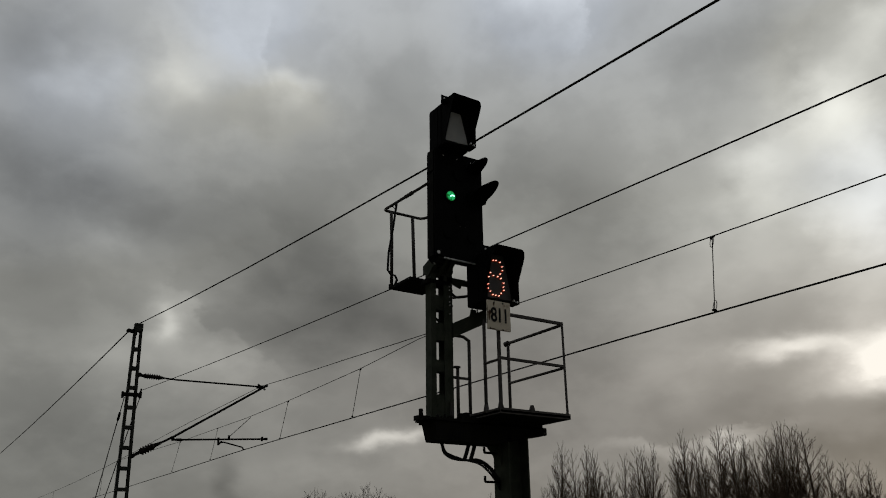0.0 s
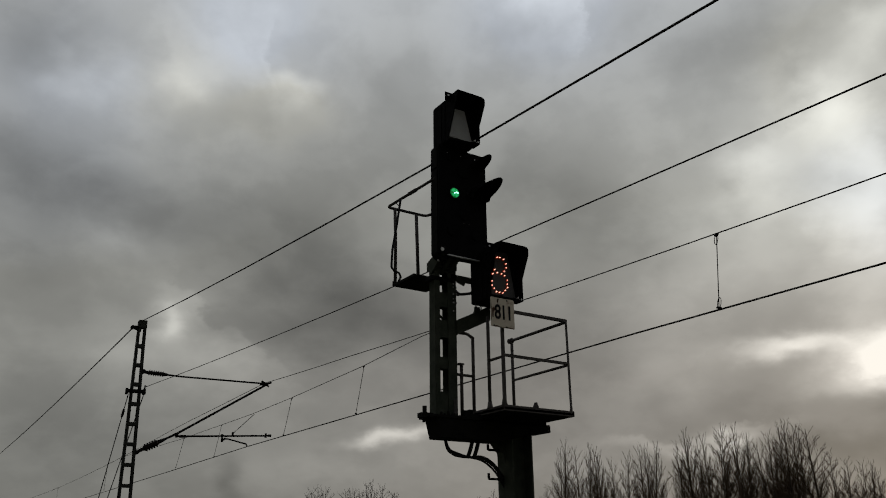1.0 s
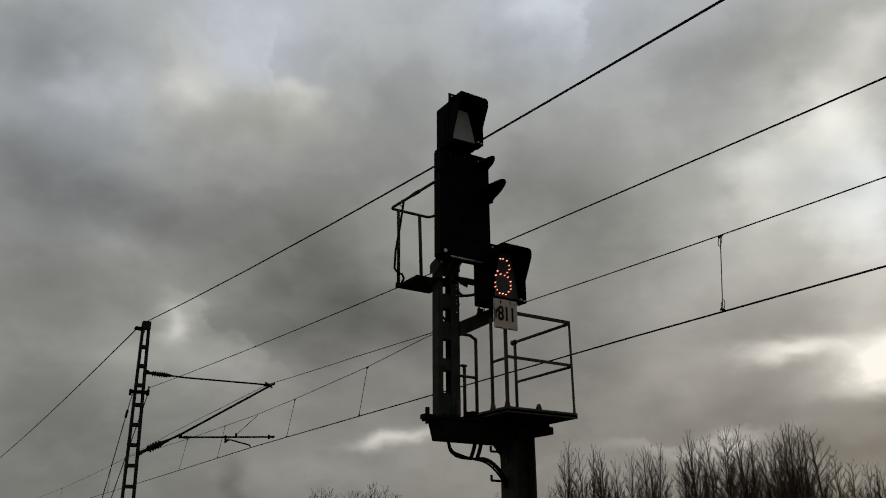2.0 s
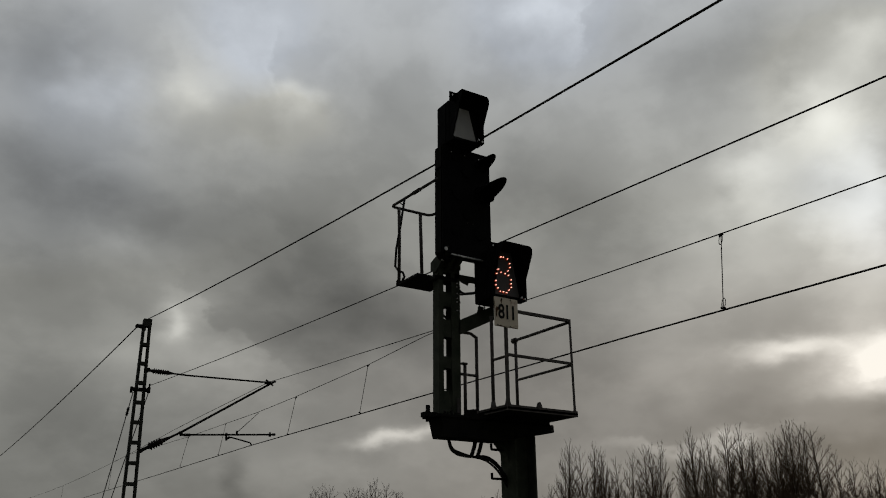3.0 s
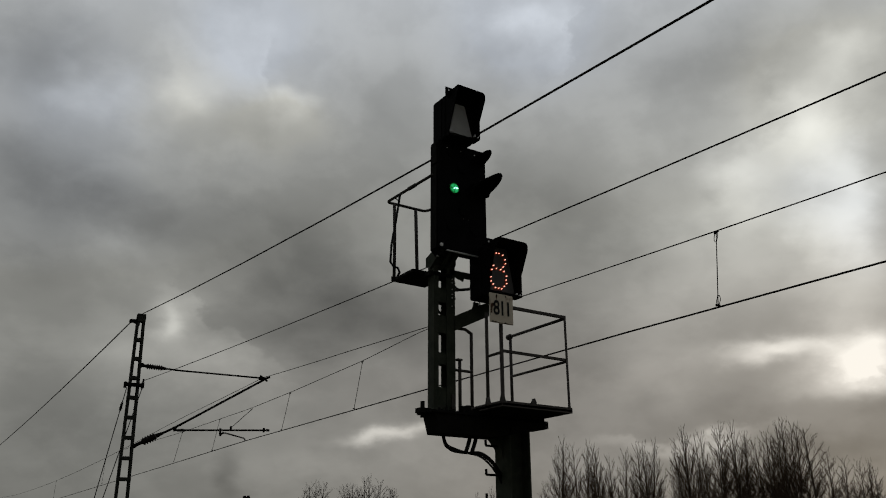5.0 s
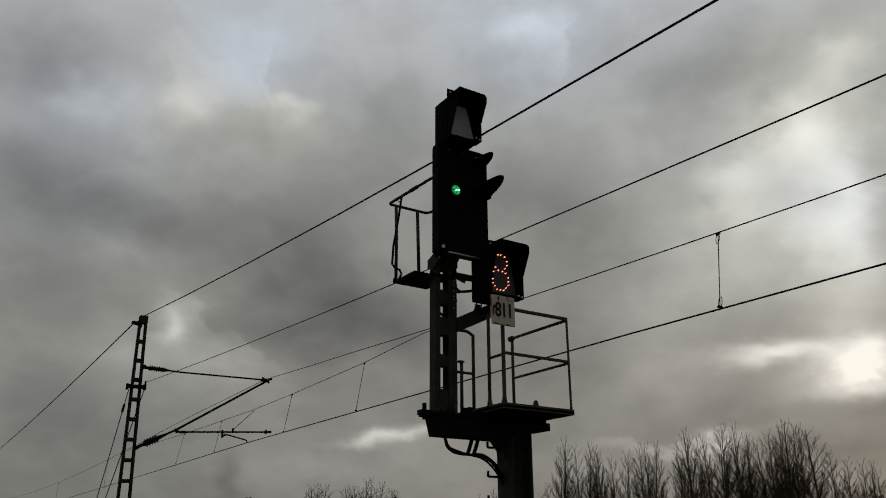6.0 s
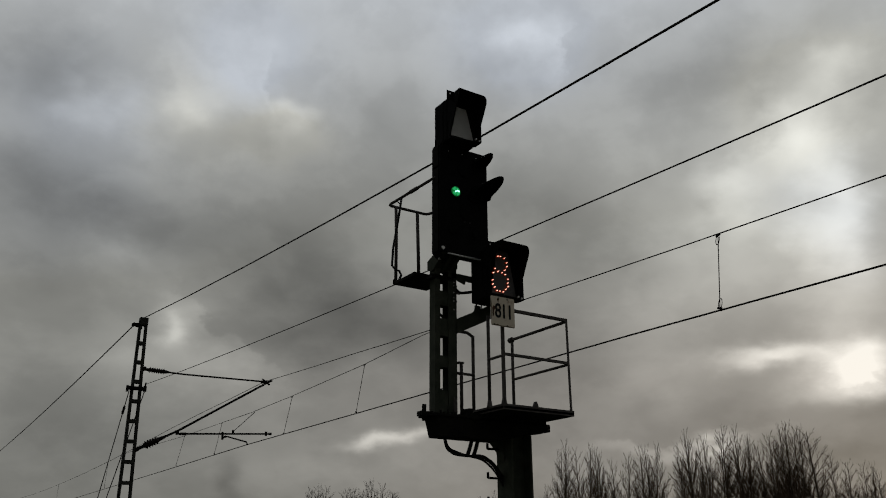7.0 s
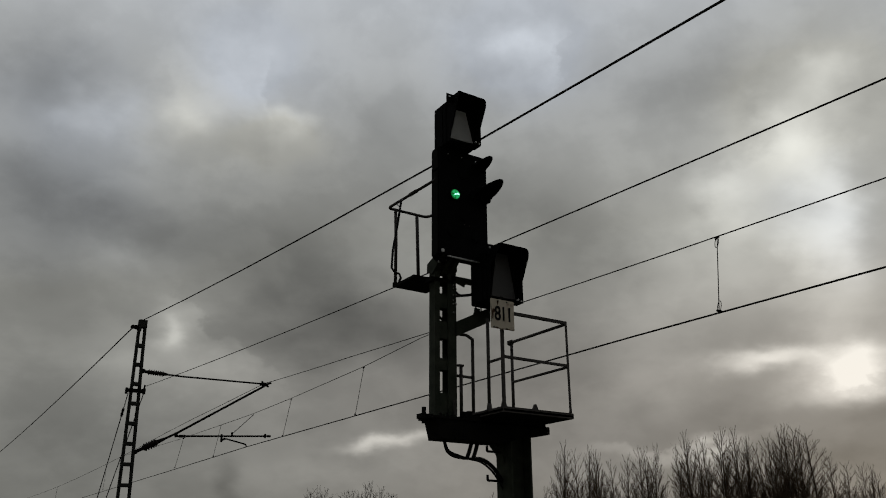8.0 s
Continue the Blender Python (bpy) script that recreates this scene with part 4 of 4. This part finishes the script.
    part("latch", bx(-0.1, -0.04, 0.5, 0.57, -0.07, 0.03, 0.01), DARK_STEEL, t)


def upper_cage():
    t = thing("rear_step_platform", (4.45, 7.45, 5.55), "small steel step platform with a bent tube guard behind the signal", "platform")
    r = 0.017
    part("deck", bx(0.05, 0.5, 0.1, 0.56, -0.035, 0, 0.004), DARK_STEEL, t)
    part("deck_lip", bx(0.04, 0.5, 0.55, 0.57, -0.03, 0.03), DARK_STEEL, t)
    part("guard_rail", rod(rounded([(0.176, -0.15, 1.105), (-0.04, 0.57, 0.96), (0.5, 0.57, 0.96), (0.56, 0.4, 0.96)], 0.05), r), STEEL, t)
    part("rail_joint", rod([(0.094, 0.12, 1.05), (0.06, 0.23, 1.028)], 0.023), STEEL, t)
    part("tie", rod([(0.0, 0.45, 0.985), (0.03, 0.43, 0.95), (0.05, 0.42, 0.935)], 0.006, 5), RUBBER, t)
    part("post", rod([(0.056, 0.555, 0.95), (0.065, 0.55, 0.55), (0.067, 0.55, -0.02)], 0.02), STEEL, t)
    part("post", rod([(0.36, 0.56, 0.94), (0.38, 0.54, 0.0)], 0.021), STEEL, t)
    part("bearer", bx(0.2, 0.5, -0.03, 0.12, -0.08, -0.03), DARK_STEEL, t)


# ---- bare winter trees ----
def bare_tree(name, seed, height, spread, lean=0.0):
    """A bare broadleaf tree: a tapering trunk, ascending limbs, and fine twigs."""
    rng = random.Random(seed)
    t = thing(name, (0, 0, 0), "bare winter tree with fine ascending twigs", "tree", "winter trees")
    trunk, crown = bmesh.new(), bmesh.new()

    def grow(start, way, length, r, depth):
        steps = (6, 4, 3, 2, 1)[depth]
        pts, p, d = [start], start, way.copy()
        for i in range(steps):
            d = (d + Vector((rng.uniform(-1, 1), rng.uniform(-1, 1), rng.uniform(-0.35, 0.55))) * (0.035 + 0.01 * depth)).normalized()
            p = p + d * length / steps
            pts.append(p)
        r_end = max(r * (0.35 if depth else 0.1), 0.006)
        tube(trunk if depth < 1 else crown, pts, r, 6 if depth < 1 else (4 if depth < 2 else 3), r_end=r_end, caps=False)
        if depth >= 4:
            return
        n = (34, 13, 8, 3)[depth]
        if depth:
            n = max(2, round(n * min(1.0, length / (height * 0.24 / 2.1 ** (depth - 1)))))
        for i in range(n):
            f = (0.2 + 0.78 * (i + rng.random() * 0.8) / n) if depth == 0 else (0.22 + 0.76 * (i + rng.random()) / n)
            f = min(f, 0.99)
            k = min(int(f * steps), steps - 1)
            q = pts[k].lerp(pts[k + 1], f * steps - k)
            along = (pts[k + 1] - pts[k]).normalized()
            a = rng.uniform(0, 2 * math.pi) if depth else i * 2.4 + rng.uniform(-0.4, 0.4)
            side = Vector((math.cos(a), math.sin(a), 0))
            side = (side - along * side.dot(along)).normalized()
            open_ = rng.uniform(0.42, 0.78) * spread if depth == 0 else rng.uniform(0.28, 0.6)
            dd = (along * math.cos(open_) + side * math.sin(open_) + Vector((0, 0, 0.14 + 0.06 * depth))).normalized()
            if depth == 0:
                ll = height * (0.055 + 0.33 * (1 - f) ** 0.75) * rng.uniform(0.72, 1.12)
            else:
                ll = length * (0.46 - 0.24 * f) * rng.uniform(0.7, 1.15)
            rr = max((r + (r_end - r) * f) * (0.5 if depth == 0 else 0.52), 0.0066)
            grow(q, dd, ll, rr, depth + 1)

    grow(Vector((0, 0, -0.2)), Vector((lean, 0, 1)).normalized(), height, height * 0.0125, 0)
    top = max((v.co for bm in (trunk, crown) for v in bm.verts), key=lambda c: c.z).copy()
    part("trunk", trunk, BARK, t)
    part("crown", crown, TWIG, t)
    return t, top


def direction(az):
    a = radians(VIEW_AZ + az)
    return Vector((math.sin(a), math.cos(a), 0))


def trees():
    makers = [bare_tree("bare_tree", s, 16.0, k, l) for s, k, l in ((1, 0.85, 0.0), (2, 1.0, 0.03), (3, 0.72, -0.02), (4, 1.2, 0.04), (5, 0.9, -0.04), (6, 1.3, 0.0))]
    used = set()
    rng = random.Random(9)

    def plant(az, el, far, kind, wide=1.0):
        h = 2.6 + far * math.tan(radians(el))
        ob, top = makers[kind]
        s = h / top.z
        turn = Matrix.Rotation(rng.uniform(0, 6.28), 4, "Z")
        tip = turn @ Vector((top.x * s * wide, top.y * s * wide, 0))
        m = Matrix.Translation(direction(az) * far - tip) @ turn
        if kind in used:
            ob = copy_thing(ob, m)
        else:
            used.add(kind)
            ob.matrix_basis = m
        ob.scale = (s * wide, s * wide, s)

    plant(8.23, 7.18, 88, 0, 0.85)
    plant(9.72, 6.88, 92, 2, 0.8)
    plant(10.54, 6.30, 86, 4, 0.9)
    plant(6.65, 4.14, 95, 1, 1)
    plant(12.94, 6.58, 90, 1, 0.85)
    plant(14.25, 6.82, 93, 2, 0.9)
    plant(16.00, 7.54, 88, 0, 0.9)
    plant(17.40, 7.18, 95, 4, 0.8)
    plant(18.35, 7.71, 90, 1, 0.9)
    plant(20.02, 7.04, 94, 2, 0.8)
    plant(20.82, 6.15, 86, 3, 0.8)
    plant(22.03, 7.73, 85, 4, 0.9)
    plant(22.08, 7.62, 92, 2, 1)
    plant(23.14, 7.48, 86, 0, 0.9)
    plant(23.89, 7.19, 84, 3, 1.2)
    plant(24.75, 5.83, 95, 5, 0.9)
    plant(25.32, 4.08, 92, 1, 1)
    plant(26.47, 5.15, 86, 5, 0.9)
    plant(27.25, 4.52, 84, 3, 1)
    plant(25.67, 3.77, 90, 2, 1)
    plant(-8.29, 4.30, 110, 3, 0.9)
    plant(-6.23, 4.08, 112, 5, 0.9)
    plant(-4.85, 4.65, 108, 1, 0.9)
    plant(-3.43, 3.77, 112, 2, 0.9)
    plant(28.42, 5.43, 86, 0, 1)
    plant(-9.12, 3.73, 112, 4, 1)
    plant(-8.03, 4.16, 114, 1, 1.3)
    plant(-8.54, 4.09, 112, 0, 1.3)
    plant(-6.45, 4.01, 110, 1, 1.4)
    plant(-6.00, 4.01, 114, 4, 1.3)
    plant(-5.77, 3.93, 112, 2, 1.3)
    plant(-5.03, 4.44, 110, 4, 1.2)
    plant(-4.58, 4.36, 112, 0, 1.3)
    plant(-3.74, 3.85, 112, 5, 1.3)
    plant(-3.13, 3.70, 114, 4, 1.3)
    plant(3.30, 3.85, 110, 0, 0.9)
    plant(2.30, 3.50, 112, 2, 0.9)
    plant(7.53, 6.39, 92, 3, 0.8)
    plant(8.84, 6.65, 90, 5, 0.8)
    plant(12.40, 6.24, 92, 0, 0.9)
    plant(13.62, 6.70, 88, 4, 0.9)
    plant(16.73, 6.96, 92, 5, 0.8)
    plant(19.05, 7.67, 88, 0, 0.8)
    plant(21.42, 7.24, 88, 5, 0.9)
    plant(22.60, 7.45, 90, 1, 0.9)
    plant(25.07, 5.23, 90, 3, 0.9)
    plant(26.91, 5.03, 88, 2, 0.9)
    plant(15.41, 6.41, 86, 2, 0.9)
    plant(16.33, 6.87, 89, 4, 0.9)
    plant(17.86, 7.16, 87, 3, 0.9)
    plant(11.14, 5.84, 88, 1, 0.9)
    plant(18.75, 6.75, 96, 5, 0.9)
    plant(19.55, 6.95, 97, 3, 0.8)
    plant(20.45, 6.55, 95, 1, 0.9)
    plant(21.1, 6.4, 98, 4, 1.0)
    plant(10.07, 6.50, 90, 0, 0.8)
    # lower growth between and behind them
    for i in range(9):
        plant(7.0 + 26.0 * (i + rng.random()) / 9, rng.uniform(3.4, 4.6), rng.uniform(96, 122), rng.randrange(6), 1.1)


def far_post():
    """A far post of which only the dark boxed head is seen over the lower edge."""
    p = direction(-12.97) * 62
    t = thing("equipment_post", (p.x, p.y, 0), "dark distant post with a notched box head", "post")
    part("pole", rod([(0, 0, 0), (0, 0, 5.75)], 0.07), DARK_STEEL, t)
    bm = bx(-0.22, 0.22, -0.15, 0.15, 5.72, 5.95, 0.01)
    box(bm, -0.2, -0.06, -0.12, 0.12, 5.95, 6.02)
    box(bm, 0.08, 0.2, -0.12, 0.12, 5.95, 6.04)
    part("box_head", bm, DARK_STEEL, t)


catenary_mast()
far_post()
cantilever()
wires()
signal_mast()
service_platform()
upper_cage()
lamp_part, lamp_home = main_signal()
upper_indicator()
matrix_part = lower_indicator()
number_plate()
cables()
trees()


# ---- what moves: drifting clouds, the flashing green lamp, the digit going out ----
def motions():
    drift = direction(-16) * 185
    walk(clouds, [(t, Matrix.Translation(Vector((0, 0, 2.6)) + drift * (t / 8.0))) for t in (0.0, 4.0, 8.0)])

    lit, dark = Matrix.Translation(lamp_home), Matrix.Translation(lamp_home + Vector((0, 0.05, 0)))
    rows = [(0.0, lit)]
    state = lit
    for t in (0.233, 0.9, 1.433, 2.133, 2.633, 3.333, 3.833, 4.533, 5.033, 5.733, 6.267, 6.933):
        rows.append((t - 0.034, state))
        state = dark if state is lit else lit
        rows.append((t, state))
    walk(lamp_part, rows + [(8.0, state)])

    shown, hidden = Matrix.Translation((0, -0.052, 0)), Matrix.Translation((0, 0.05, 0))
    walk(matrix_part, [(0.0, shown), (7.667, shown), (7.733, hidden), (8.0, hidden)])


motions()
